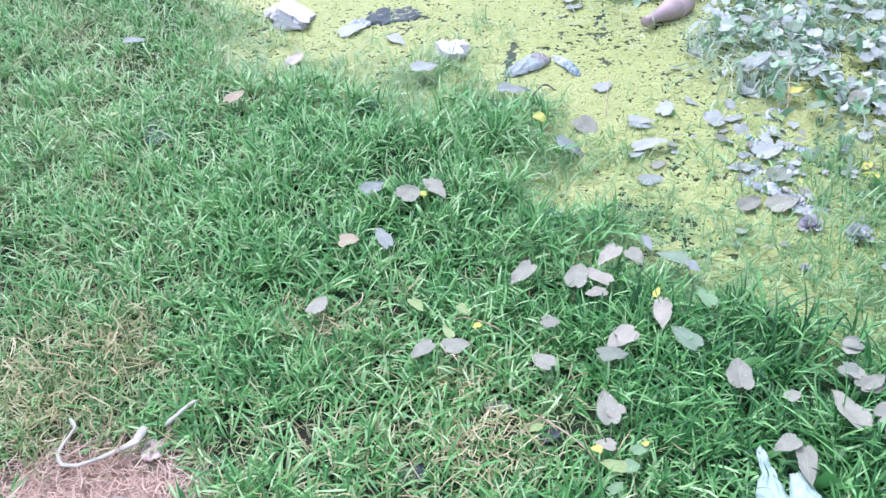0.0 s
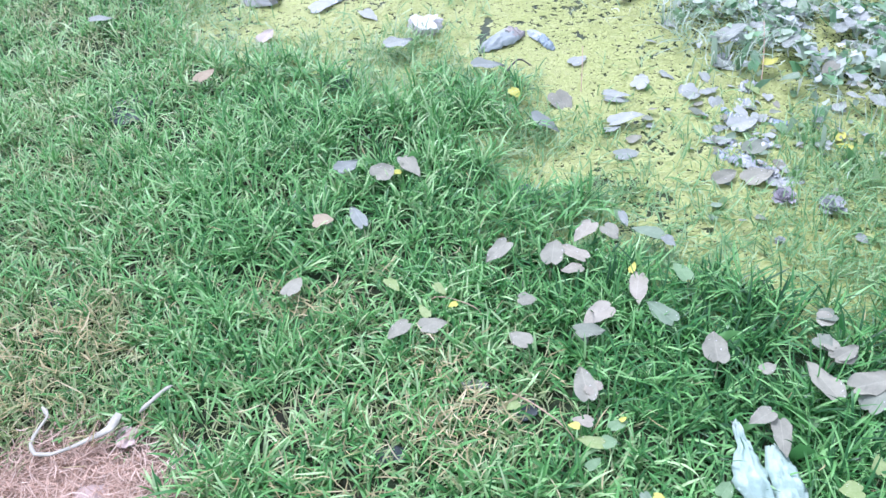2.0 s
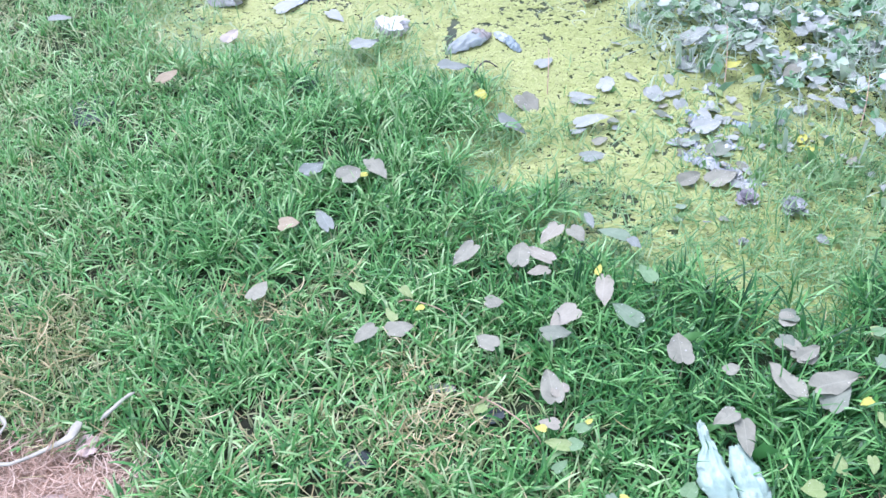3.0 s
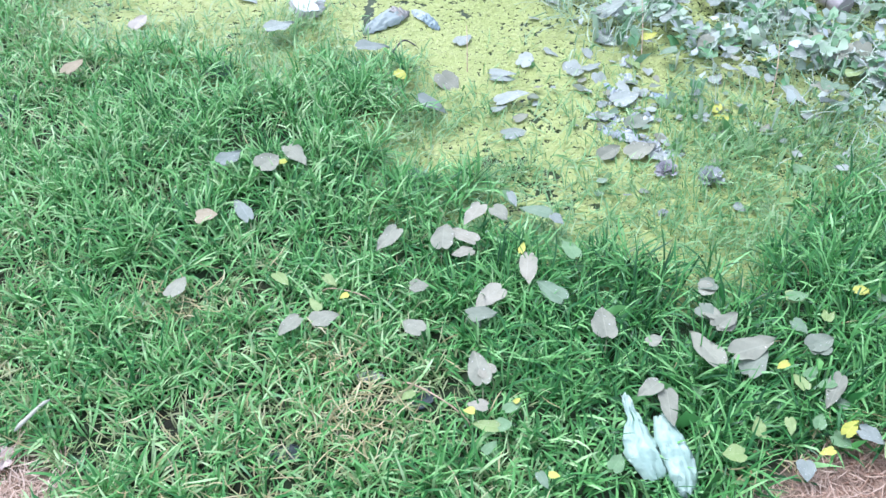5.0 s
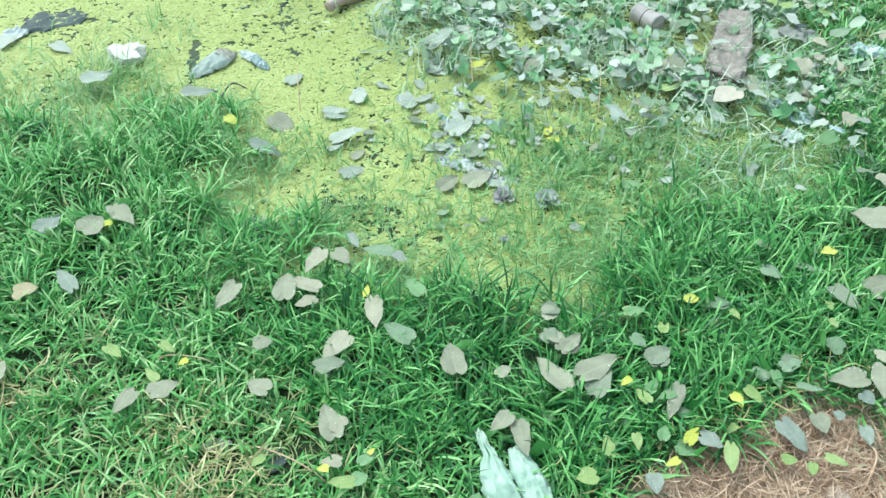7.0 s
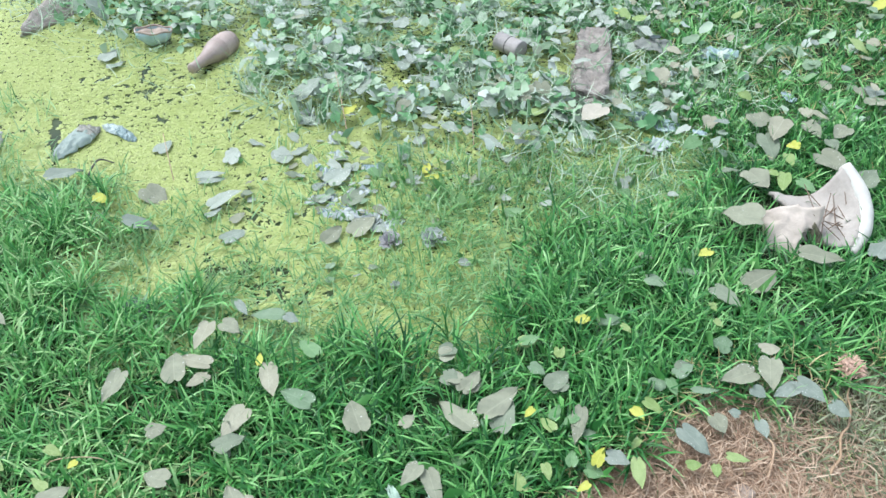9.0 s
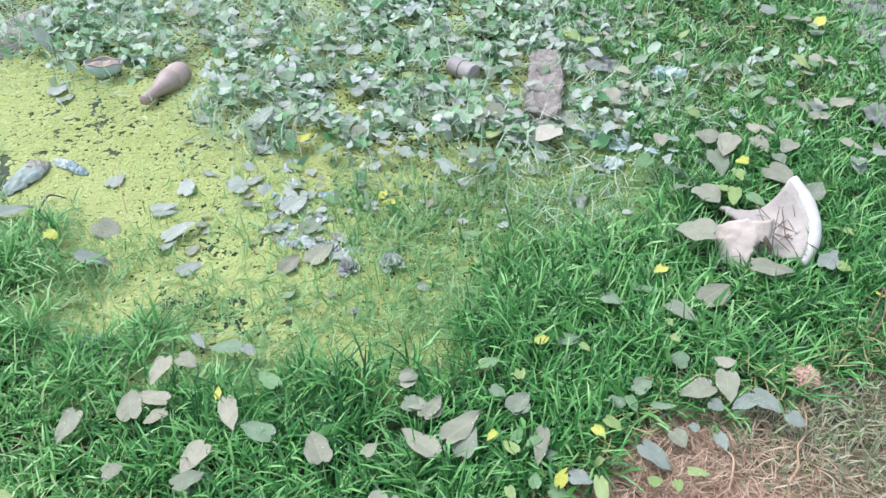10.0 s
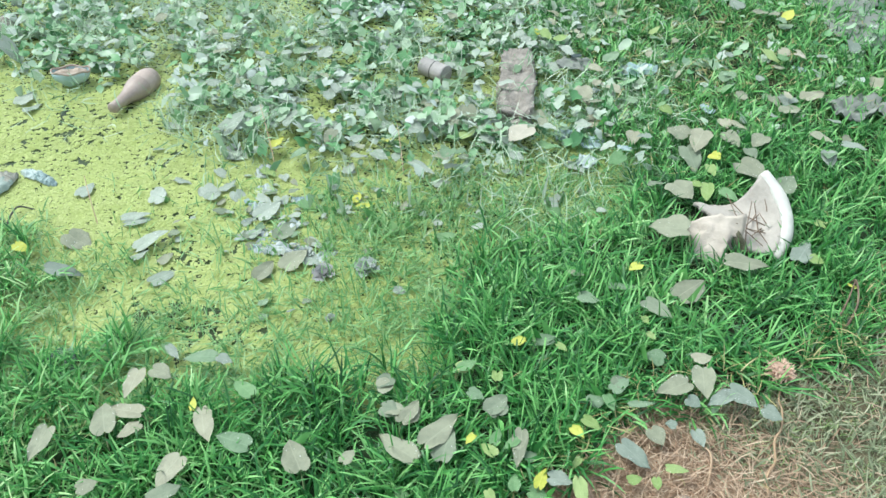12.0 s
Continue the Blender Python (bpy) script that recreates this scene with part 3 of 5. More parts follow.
leaf(1.527, 2.006, 0.030, -73, 0.100, 0.50, 'w', (0, 4))
leaf(1.538, 1.889, 0.030, -1, 0.085, 0.40, 'w')
leaf(1.278, 1.963, 0.030, 43, 0.055, 0.60, 'y', (-6, -6))
leaf(1.275, 1.935, 0.030, -13, 0.058, 0.50, 'y')
leaf(1.191, 2.367, 0.030, 18, 0.068, 0.50, 'y', (6, -4))
leaf(1.121, 2.301, 0.030, -68, 0.064, 0.70, 'l', (-6, 4))
leaf(1.110, 2.522, 0.030, 55, 0.060, 0.60, 'y', (0, -24))
leaf(1.530, 2.162, 0.030, 7, 0.046, 0.40, 'y')
leaf(1.291, 1.548, 0.030, -26, 0.055, 0.50, 'l')
leaf(2.531, 1.503, 0.074, -69, 0.059, 0.50, 'w')
leaf(2.333, 1.149, 0.074, 13, 0.080, 0.80, 'd', (6, -16))
leaf(2.286, 0.991, 0.074, -72, 0.039, 0.80, 'l')
leaf(2.638, 1.194, 0.074, -133, 0.066, 0.80, 'p', (0, 15))
leaf(2.703, 1.296, 0.074, -85, 0.077, 0.50, 'g')
leaf(2.728, 1.194, 0.074, -68, 0.075, 0.60, 'p')
leaf(3.076, 1.781, 0.074, -106, 0.100, 0.50, 'l', (-6, 6))
leaf(3.153, 1.687, 0.074, -97, 0.048, 0.80, 'c')
leaf(3.393, 1.916, 0.074, 10, 0.072, 0.70, 'y', (6, -17))
leaf(2.503, 2.084, 0.074, 5, 0.072, 0.80, 'q', (-6, -13))
leaf(2.373, 1.936, 0.074, -93, 0.059, 0.90, 'w')
leaf(2.818, 2.149, 0.074, 8, 0.061, 0.50, 'l', (6, -16))
leaf(2.200, 1.866, 0.030, -57, 0.070, 0.60, 'w')
leaf(2.280, 1.989, 0.074, -112, 0.085, 0.80, 'w', (0, 22))
leaf(2.345, 1.997, 0.074, -70, 0.051, 0.60, 'w')
leaf(2.323, 2.220, 0.030, 10, 0.079, 0.90, 'w', (-6, -16))
leaf(2.461, 2.333, 0.074, 3, 0.064, 0.80, 'l', (0, -10))
leaf(2.472, 2.432, 0.074, -88, 0.066, 0.70, 'l', (6, 9))
leaf(2.436, 2.271, 0.074, -86, 0.084, 0.60, 'w', (-6, 3))
leaf(2.423, 2.094, 0.074, -73, 0.059, 0.70, 'w')
leaf(2.066, 2.006, 0.030, -93, 0.084, 0.60, 'g', (6, 11))
leaf(1.987, 2.556, 0.030, 5, 0.099, 0.90, 'w', (-6, -6))
leaf(2.225, 2.728, 0.030, -56, 0.059, 0.80, 'w')
leaf(2.169, 2.624, 0.030, -72, 0.060, 0.80, 'w')
leaf(2.044, 2.481, 0.030, -65, 0.100, 0.60, 'q', (-6, 5))
leaf(0.576, 2.515, 0.030, 41, 0.076, 0.70, 'w', (0, -3))
leaf(0.648, 2.318, 0.030, -25, 0.089, 0.45, 'w')
leaf(0.630, 2.144, 0.030, 1, 0.106, 0.60, 'p', (-6, -18))
leaf(0.610, 1.979, 0.030, 11, 0.086, 0.60, 'w')
leaf(0.662, 2.046, 0.030, 22, 0.053, 0.60, 'g')
leaf(0.604, 2.108, 0.030, 6, 0.052, 0.60, 'p')
leaf(0.484, 2.323, 0.038, -65, 0.100, 0.80, 'g', (0, 20))
leaf(0.921, 2.322, 0.030, -81, 0.086, 0.80, 'p', (6, 13))
leaf(0.991, 2.235, 0.030, -90, 0.069, 0.80, 'p', (-6, 18))
leaf(0.954, 2.276, 0.030, -17, 0.053, 0.45, 'w')
leaf(0.782, 2.403, 0.030, -70, 0.060, 0.80, 'p', (6, 7))
leaf(0.339, 2.333, 0.030, -64, 0.048, 0.80, 'y')
leaf(0.380, 2.149, 0.046, -24, 0.102, 0.50, 'p', (0, 22))
leaf(0.571, 3.230, 0.030, 36, 0.083, 0.80, 'p')
leaf(0.579, 3.153, 0.030, 28, 0.076, 0.60, 'w')
leaf(0.633, 3.592, 0.094, -50, 0.110, 0.70, 'w', (0, 56))
leaf(1.028, 1.839, 0.030, -78, 0.062, 0.80, 'w', (6, 8))
leaf(1.057, 2.441, 0.030, 5, 0.067, 0.80, 'w')
leaf(0.969, 2.760, 0.030, -59, 0.065, 0.70, 'p')
leaf(0.869, 2.632, 0.030, -13, 0.039, 0.50, 'w')
leaf(1.098, 2.527, 0.030, 46, 0.060, 0.60, 'y', (-6, -21))
leaf(1.182, 2.371, 0.030, 15, 0.047, 0.50, 'y')
leaf(1.522, 2.180, 0.030, -35, 0.031, 0.50, 'y')
leaf(1.756, 3.032, 0.030, -5, 0.090, 0.90, 'p')
leaf(1.533, 2.370, 0.030, 43, 0.055, 0.50, 'y', (0, -4))
leaf(1.364, 3.161, 0.030, 5, 0.099, 0.70, 'w')
leaf(1.214, 3.333, 0.038, -28, 0.116, 0.60, 'w', (-6, 19))
leaf(0.957, 3.649, 0.030, -14, 0.063, 0.90, 'w')
leaf(1.298, 2.581, 0.030, 4, 0.065, 0.80, 'w')
leaf(1.360, 2.588, 0.030, 19, 0.069, 0.60, 'p', (-6, -8))
leaf(1.579, 1.014, 0.074, -106, 0.028, 0.70, 'l')
leaf(1.544, 0.965, 0.074, -89, 0.027, 0.70, 'l')
leaf(2.118, 0.771, 0.074, -49, 0.027, 0.70, 'y')
leaf(1.542, 1.240, 0.074, -4, 0.028, 0.60, 'v')
leaf(1.088, 2.551, 0.030, -5, 0.114, 0.90, 'p', (0, -34))
leaf(1.241, 2.613, 0.030, 16, 0.061, 0.80, 'w')
leaf(1.065, 2.429, 0.030, -7, 0.075, 0.60, 'w')
leaf(1.333, 2.833, 0.030, 18, 0.100, 0.80, 'g', (0, -5))
leaf(1.358, 2.759, 0.054, -43, 0.105, 0.60, 'w', (6, 28))
leaf(1.339, 2.567, 0.030, 26, 0.082, 0.70, 'w', (-6, -0))
leaf(1.405, 2.582, 0.030, 5, 0.056, 0.60, 'w')
leaf(0.992, 2.722, 0.030, -30, 0.045, 0.90, 'w')
leaf(0.758, 2.339, 0.030, 39, 0.069, 0.90, 'p', (-6, -11))
leaf(0.860, 2.418, 0.030, -54, 0.059, 0.40, 'w')
leaf(0.902, 2.253, 0.030, 26, 0.063, 0.90, 'p')
leaf(0.995, 2.390, 0.030, -77, 0.064, 0.60, 'w', (-6, 11))
leaf(0.969, 2.272, 0.030, 18, 0.058, 0.50, 'w')
leaf(0.990, 2.071, 0.030, 17, 0.100, 0.70, 'p', (6, -6))
leaf(0.924, 1.998, 0.030, 28, 0.063, 0.70, 'p', (-6, -2))
leaf(0.996, 1.946, 0.030, 23, 0.087, 0.70, 'd')
leaf(1.066, 1.888, 0.030, -71, 0.060, 0.70, 'w')
leaf(0.863, 1.819, 0.030, 23, 0.076, 0.70, 'g')
leaf(0.945, 1.810, 0.030, 20, 0.100, 0.70, 'g', (0, -6))
leaf(1.005, 1.809, 0.030, -40, 0.056, 0.70, 'w')
leaf(1.037, 2.170, 0.030, -57, 0.054, 0.60, 'w')
leaf(1.208, 1.952, 0.030, -37, 0.056, 0.50, 'p')
leaf(1.423, 2.384, 0.030, -42, 0.064, 0.60, 'w')
leaf(1.338, 2.119, 0.030, 34, 0.057, 0.70, 'w', (-6, -7))
leaf(1.479, 2.744, 0.030, -50, 0.065, 0.70, 'p')
leaf(1.455, 2.960, 0.030, -51, 0.071, 0.60, 'p')
leaf(1.611, 2.913, 0.030, 15, 0.100, 0.70, 'p', (-6, -3))
leaf(1.510, 2.569, 0.030, 10, 0.066, 0.80, 'q')
leaf(1.499, 2.451, 0.030, 12, 0.057, 0.70, 'p')
leaf(1.541, 2.560, 0.030, 8, 0.075, 0.70, 'p')
leaf(1.644, 2.511, 0.030, 13, 0.081, 0.80, 'p', (0, -2))
leaf(1.409, 2.349, 0.030, 13, 0.075, 0.90, 'w', (6, -1))
leaf(1.529, 2.416, 0.030, 2, 0.068, 0.60, 'p')
leaf(1.538, 2.256, 0.030, 10, 0.086, 0.70, 'w')
leaf(1.711, 2.416, 0.030, 13, 0.075, 0.90, 'w', (6, -3))
leaf(1.381, 2.153, 0.030, -49, 0.061, 0.60, 'p')
leaf(1.454, 2.133, 0.030, -75, 0.070, 0.70, 'p', (0, 0))
leaf(1.350, 2.110, 0.030, 38, 0.029, 0.90, 'w')
leaf(1.670, 2.297, 0.030, 4, 0.058, 0.80, 'q')
leaf(1.797, 2.426, 0.030, -78, 0.046, 0.70, 'w')
leaf(1.777, 2.288, 0.030, 6, 0.074, 0.80, 'g')
leaf(1.940, 2.387, 0.030, -42, 0.072, 0.60, 'q')
leaf(2.055, 2.399, 0.030, 9, 0.082, 0.70, 'q', (0, -0))
leaf(1.974, 2.233, 0.030, -48, 0.071, 0.80, 'g')
leaf(2.037, 2.448, 0.030, -70, 0.052, 0.60, 'w')

# ---- pond weeds: leaves crowding over the water, and their undergrowth ----
rw = random.Random(21)


def clear_of_things(x, y):
    """Keeps scattered leaves off the larger litter."""
    for cx, cy, r in ((0.94, 3.02, 0.2), (0.785, 3.27, 0.13), (2.02, 2.08, 0.10), (2.14, 2.2, 0.08), (2.27, 2.36, 0.08), (1.91, 2.44, 0.11), (2.2, 1.15, 0.25), (2.13, 3.05, 0.12), (2.43, 2.17, 0.12)):
        if math.hypot(x - cx, y - cy) < r:
            return False
    return True


made = 0
while made < 240:
    x, y = rw.uniform(0.3, 3.2), rw.uniform(1.5, 3.5)
    inside = float(depth(WEEDS, np.array([x]), np.array([y]))[0])
    thick = float(lumps(np.array([x]), np.array([y]), 0.16, 20)[0])
    if rw.random() > (0.10 if inside < -0.02 else 1.0) * (0.35 + 1.1 * thick) or inside < -0.6 or not clear_of_things(x, y):
        continue
    if inside < -0.02 and x < 1.8:
        continue
    kind = rw.choices("wpgqvlyd", (32, 24, 18, 12, 5, 3, 2, 4))[0]
    leaf(x, y, rw.uniform(0.03, 0.08), rw.uniform(0, 360), rw.uniform(0.034, 0.066), rw.uniform(0.65, 1.0), kind,
         (rw.uniform(-18, 18), rw.uniform(-22, 16)), "leaves over the pond", "pond_leaf")
    made += 1


made = 0
while made < 60:
    x, y = rw.uniform(2.05, 3.9), rw.uniform(1.15, 3.0)
    if float(depth(WEEDS, np.array([x]), np.array([y]))[0]) > -0.03 or math.hypot(x - 2.15, y - 1.05) < 0.3 or math.hypot(x - 2.38, y - 1.36) < 0.24 or math.hypot(x - 2.43, y - 2.17) < 0.12 or rw.random() > 0.25 + 1.2 * float(lumps(np.array([x]), np.array([y]), 0.2, 24)[0]) - 0.25:
        continue
    leaf(x, y, rw.uniform(0.045, 0.085), rw.uniform(0, 360), rw.uniform(0.035, 0.075), rw.uniform(0.7, 1.0), rw.choices("wpgqvld", (18, 18, 16, 22, 12, 4, 10))[0],
         (rw.uniform(-20, 20), rw.uniform(-20, 14)), "leaves in the rough turf", "weed_leaf")
    made += 1

# small torn leaves caught in the duckweed off the shore
rc = random.Random(77)
for cx, cy, spread, count in ((1.08, 2.13, 0.10, 20), (1.00, 1.93, 0.075, 16), (1.25, 1.95, 0.09, 13), (1.28, 2.2, 0.12, 9), (0.74, 2.2, 0.09, 6), (1.42, 1.82, 0.16, 26), (1.85, 1.6, 0.16, 10), (0.85, 1.72, 0.12, 5)):
    for _ in range(count):
        leaf(cx + rc.gauss(0, spread), cy + rc.gauss(0, spread), rc.uniform(0.024, 0.036), rc.uniform(0, 360), rc.uniform(0.018, 0.045), rc.uniform(0.55, 1.0),
             rc.choices("sgdpqv", (26, 20, 16, 14, 16, 8))[0], (rc.uniform(-22, 22), rc.uniform(-20, 20)), "leaves over the pond", "pond_leaf")


# ---- grass, straw and duckweed ----
def blades(name, x, y, z0, length, width, lean, bend, material, label, category, rng, az=None, sway=0.25):
    """Many tapering, arching blades in one mesh; those under a leaf are pressed down by it."""
    N = len(x)
    az = rng.uniform(0, 2 * np.pi, N) if az is None else az
    drift = rng.normal(0, sway, N)
    roll = rng.normal(0, 0.45, N)
    rows = np.array([0.0, 0.26, 0.54, 0.8, 1.0])
    wide = np.array([0.55, 0.95, 1.0, 0.66, 0.0])
    out, cx, cy, pz = [], x.copy(), y.copy(), np.zeros(N)
    for r in range(5):
        turn = az + drift * rows[r] * 2
        if r:
            step = length * (rows[r] - rows[r - 1])
            ang = lean + bend * (rows[r] + rows[r - 1]) / 2
            cx, cy = cx + np.sin(ang) * step * np.cos(turn), cy + np.sin(ang) * step * np.sin(turn)
            pz = pz + np.cos(ang) * step
        w = 0.5 * width * wide[r]
        dx, dy, dz = -np.sin(turn) * np.cos(roll) * w, np.cos(turn) * np.cos(roll) * w, np.sin(roll) * w
        cz = np.maximum(z0 + pz, 0.004 + ground_floor(cx, cy))
        if r < 4:
            out += [np.stack([cx - dx, cy - dy, cz - dz], 1), np.stack([cx + dx, cy + dy, cz + dz], 1)]
        else:
            out.append(np.stack([cx, cy, cz], 1))
    V = np.stack(out, 1)
    free = rng.rand(N) < 0.06
    for lx, ly, lz, yaw, ln, wd in COVERS:
        near = np.nonzero((np.abs(x - lx) < 0.17) & (np.abs(y - ly) < 0.17) & ~free)[0]
        if not len(near):
            continue
        P = V[near]
        c, s = math.cos(radians(yaw)), math.sin(radians(yaw))
        u, v = (P[..., 0] - lx) * c + (P[..., 1] - ly) * s, (P[..., 1] - ly) * c - (P[..., 0] - lx) * s
        under = (u / (0.62 * ln)) ** 2 + (v / (0.56 * wd)) ** 2 < 1
        P[..., 2] = np.where(under, np.minimum(P[..., 2], lz - 0.012), P[..., 2])
        V[near] = P
    o = np.arange(N)[:, None] * 9
    loops = (o + np.array([[0, 1, 3, 2, 2, 3, 5, 4, 4, 5, 7, 6, 6, 7, 8]])).ravel()
    ob = part(name, mesh_fast(name, V.reshape(-1, 3), np.tile([4, 4, 4, 3], N), loops), material)
    pale = ob.data.attributes.new("pale", 'FLOAT', 'POINT')
    pale.data.foreach_set("value", np.repeat(pale_at(x, y), 9).astype(np.float32))
    return tagged(ob, label, category, kind="stuff")


def stars(rng, x, y, each, spread):
    """Tufts whose blades fan out all round: places, and the way each blade leans."""
    n = len(x)
    phase = np.repeat(rng.uniform(0, 6.3, n), each)
    az = phase + np.tile(np.arange(each), n) * 2.4 + rng.normal(0, 0.4, n * each)
    x, y = np.repeat(x, each), np.repeat(y, each)
    off = np.abs(rng.normal(0, spread, len(x)))
    return x + off * np.cos(az), y + off * np.sin(az), az


def ground_floor(x, y):
    return np.where(depth(POND, x, y) > 0.05, WATER_Z, -0.004)


def scatter(rng, per_m2, box=(-2.8, -0.9, 4.9, 5.3)):
    x0, y0, x1, y1 = box
    N = int(per_m2 * (x1 - x0) * (y1 - y0))
    return rng.uniform(x0, x1, N), rng.uniform(y0, y1, N)


def tufts(rng, x, y, each, spread):
    x, y = np.repeat(x, each), np.repeat(y, each)
    return x + rng.normal(0, spread, len(x)), y + rng.normal(0, spread, len(x))


def in_litter(x, y):
    """Ground taken by the broken bowl and the torn bag."""
    u, v = x - 2.10, y - 0.985
    c, s = math.cos(radians(46)), math.sin(radians(46))
    a, b = u * c - v * s, u * s + v * c
    bowl = (a > -0.24) & (a < 0.03) & (b > -0.03) & (b < 0.22)
    return bowl | ((np.abs(np.abs(x - 0.65) - 0.045) < 0.022) & (np.abs(y - 0.835) < 0.07))


# the stretch along the walk where the turf stands at its full density
STRIP = [(-2.5, 4.0), (-1.5, 0.7), (0.2, 0.45), (1.5, -0.1), (2.6, 0.1), (4.8, 1.7), (4.0, 3.2), (0.8, 4.9)]


def strip_at(x, y):
    return ease(depth(STRIP, x, y) + 0.3 * (lumps(x, y, 0.3, 30) - 0.5), -0.25, 0.15)


COVERS += [(0.617, 0.86, 0.046, 90, 0.19, 0.085), (0.682, 0.815, 0.046, 90, 0.19, 0.075)]
rng = np.random.RandomState(3)
x, y = scatter(rng, 1350, (-2.8, -0.3, 5.0, 5.1))
pond, dry, tired = pond_at(x, y), dry_at(x, y), tired_at(x, y)
keep = (1 - ease(pond, -0.16, 0.0)) * (1 - dry) * (1 - 0.55 * tired)
keep *= (0.35 + 0.65 * ease(lumps(x, y, 0.07, 6), 0.2, 0.55)) * (1 - 0.3 * ease(-x, 0.7, 1.4)) * (1 - 0.8 * spot(x, y, -0.75, 2.95, 0.35)) * (1 - 0.4 * spot(x, y, 1.85, 1.38, 0.3))
sel = (rng.rand(len(x)) < keep * strip_at(x, y)) & ~in_litter(x, y)
x, y, az = stars(rng, x[sel], y[sel], 9, 0.009)
N = len(x)
tall = (0.7 + 0.6 * lumps(x, y, 0.14, 8)) * (1 + 0.18 * ease(x, 0.3, 0.8))
tall *= (1 - 0.25 * ease(pond_at(x, y), -0.2, 0.0)) * (1 - 0.3 * tired_at(x, y) - 0.15 * ease(-x, 0.4, 1.0))
fine = 1 - 0.2 * ease(-x, 0.6, 1.2)
blades("grass", x, y, np.abs(rng.normal(0.004, 0.010, N)), rng.uniform(0.045, 0.115, N) * tall, rng.uniform(0.0034, 0.0070, N) * fine,
       rng.uniform(0.1, 1.05, N), rng.uniform(0.2, 1.45, N), GRASS, "lush green lawn grass growing to the water's edge", "grass", rng, az)

x, y = scatter(rng, 36, (-8.0, -6.0, 10.0, 11.0))
out = np.maximum(np.maximum(-1.6 - x, x - 4.0), np.maximum(-0.3 - y, y - 4.6))
sel = (rng.rand(len(x)) < (1 - strip_at(x, y)) * (1 - ease(out, 1.5, 4.6))) & (pond_at(x, y) < -0.05) & (dry_at(x, y) < 0.5)
x, y, az = stars(rng, x[sel], y[sel], 10, 0.03)
N = len(x)
blades("coarse_grass", x, y, np.zeros(N), rng.uniform(0.07, 0.15, N), rng.uniform(0.009, 0.016, N),
       rng.uniform(0.3, 1.2, N), rng.uniform(0.0, 1.0, N), GRASS, "coarse green grass thinning out over open ground", "grass", rng, az)

x, y = scatter(rng, 1500, (-2.8, -0.4, 4.9, 4.2))
dry, tired, pond = dry_at(x, y), tired_at(x, y), pond_at(x, y)
keep = 0.85 * tired * (1 - dry) + 0.45 * (1 - dry) * ease(-x, 0.2, 1.0) * (0.5 + 0.5 * ease(lumps(x, y, 0.35, 14), 0.2, 0.7))
keep = (np.minimum(keep, 1) + 0.35 * dry * ease(x, 1.35, 1.75)) * (pond < -0.05)
sel = (rng.rand(len(x)) < keep * strip_at(x, y)) & ~in_litter(x, y)
x, y, az = stars(rng, x[sel], y[sel], 7, 0.007)
N = len(x)
fine = 1 - 0.4 * ease(x, 1.2, 1.6)
blades("worn_grass", x, y, np.abs(rng.normal(0.004, 0.008, N)), rng.uniform(0.03, 0.08, N) * fine, rng.uniform(0.0026, 0.0048, N) * fine,
       rng.uniform(0.25, 1.2, N), rng.uniform(0.2, 1.2, N), WORN, "short worn grey-green grass on trodden ground", "grass", rng, az, 0.4)

# fine pale stems and blades tangled through the pond weeds
x, y = scatter(rng, 4300, (0.3, 1.3, 4.2, 4.6))
weeds = ease(depth(WEEDS, x, y), -0.3, 0.15)
sel = rng.rand(len(x)) < strip_at(x, y) * np.maximum(weeds * (0.15 + 0.85 * ease(lumps(x, y, 0.13, 35), 0.35, 0.7)), 0.7 * spot(x, y, 1.75, 1.68, 0.28) * ease(lumps(x, y, 0.08, 36), 0.3, 0.6))
for cx, cy, r in ((0.94, 3.02, 0.17), (0.80, 3.30, 0.12), (2.02, 2.05, 0.08), (2.14, 2.2, 0.08), (2.30, 2.38, 0.08), (1.91, 2.44, 0.10), (1.90, 1.88, 0.07), (2.43, 2.17, 0.12)):
    sel &= np.hypot(x - cx, y - cy) > r
x, y = x[sel], y[sel]
N = len(x)
blades("weed_stems", x, y, rng.uniform(0.0, 0.06, N), rng.uniform(0.04, 0.12, N), rng.uniform(0.0016, 0.0042, N),
       rng.uniform(0.6, 1.5, N), rng.uniform(-0.3, 0.9, N), REED, "thin pale stems tangled between the pond weeds", "water plant", rng, None, 0.6)

x, y = scatter(rng, 2600, (-1.6, 1.1, 2.9, 3.6))
pond = pond_at(x, y)
sel = rng.rand(len(x)) < (ease(pond, -0.26, -0.12) * (1 - ease(pond, 0.0, 0.25)) * (0.3 + 0.7 * ease(lumps(x, y, 0.09, 33), 0.3, 0.7)) + 0.45 * spot(x, y, 1.42, 1.74, 0.25) + 0.3 * spot(x, y, -0.1, 2.68, 0.28) + 0.8 * spot(x, y, 0.03, 2.74, 0.09) + 0.5 * spot(x, y, 0.2, 3.07, 0.07) + 0.45 * spot(x, y, 1.2, 1.92, 0.13) + 0.3 * spot(x, y, 1.65, 1.8, 0.2) + 0.24 * spot(x, y, 0.8, 1.85, 0.25) + 0.16 * spot(x, y, 0.95, 2.1, 0.25) + 0.4 * spot(x, y, 1.1, 1.62, 0.2) + 0.35 * spot(x, y, 1.3, 1.85, 0.2) + 0.75 * spot(x, y, 1.85, 1.35, 0.33)) * (dry_at(x, y) < 0.3)
x, y = tufts(rng, x[sel], y[sel], 4, 0.02)
N = len(x)
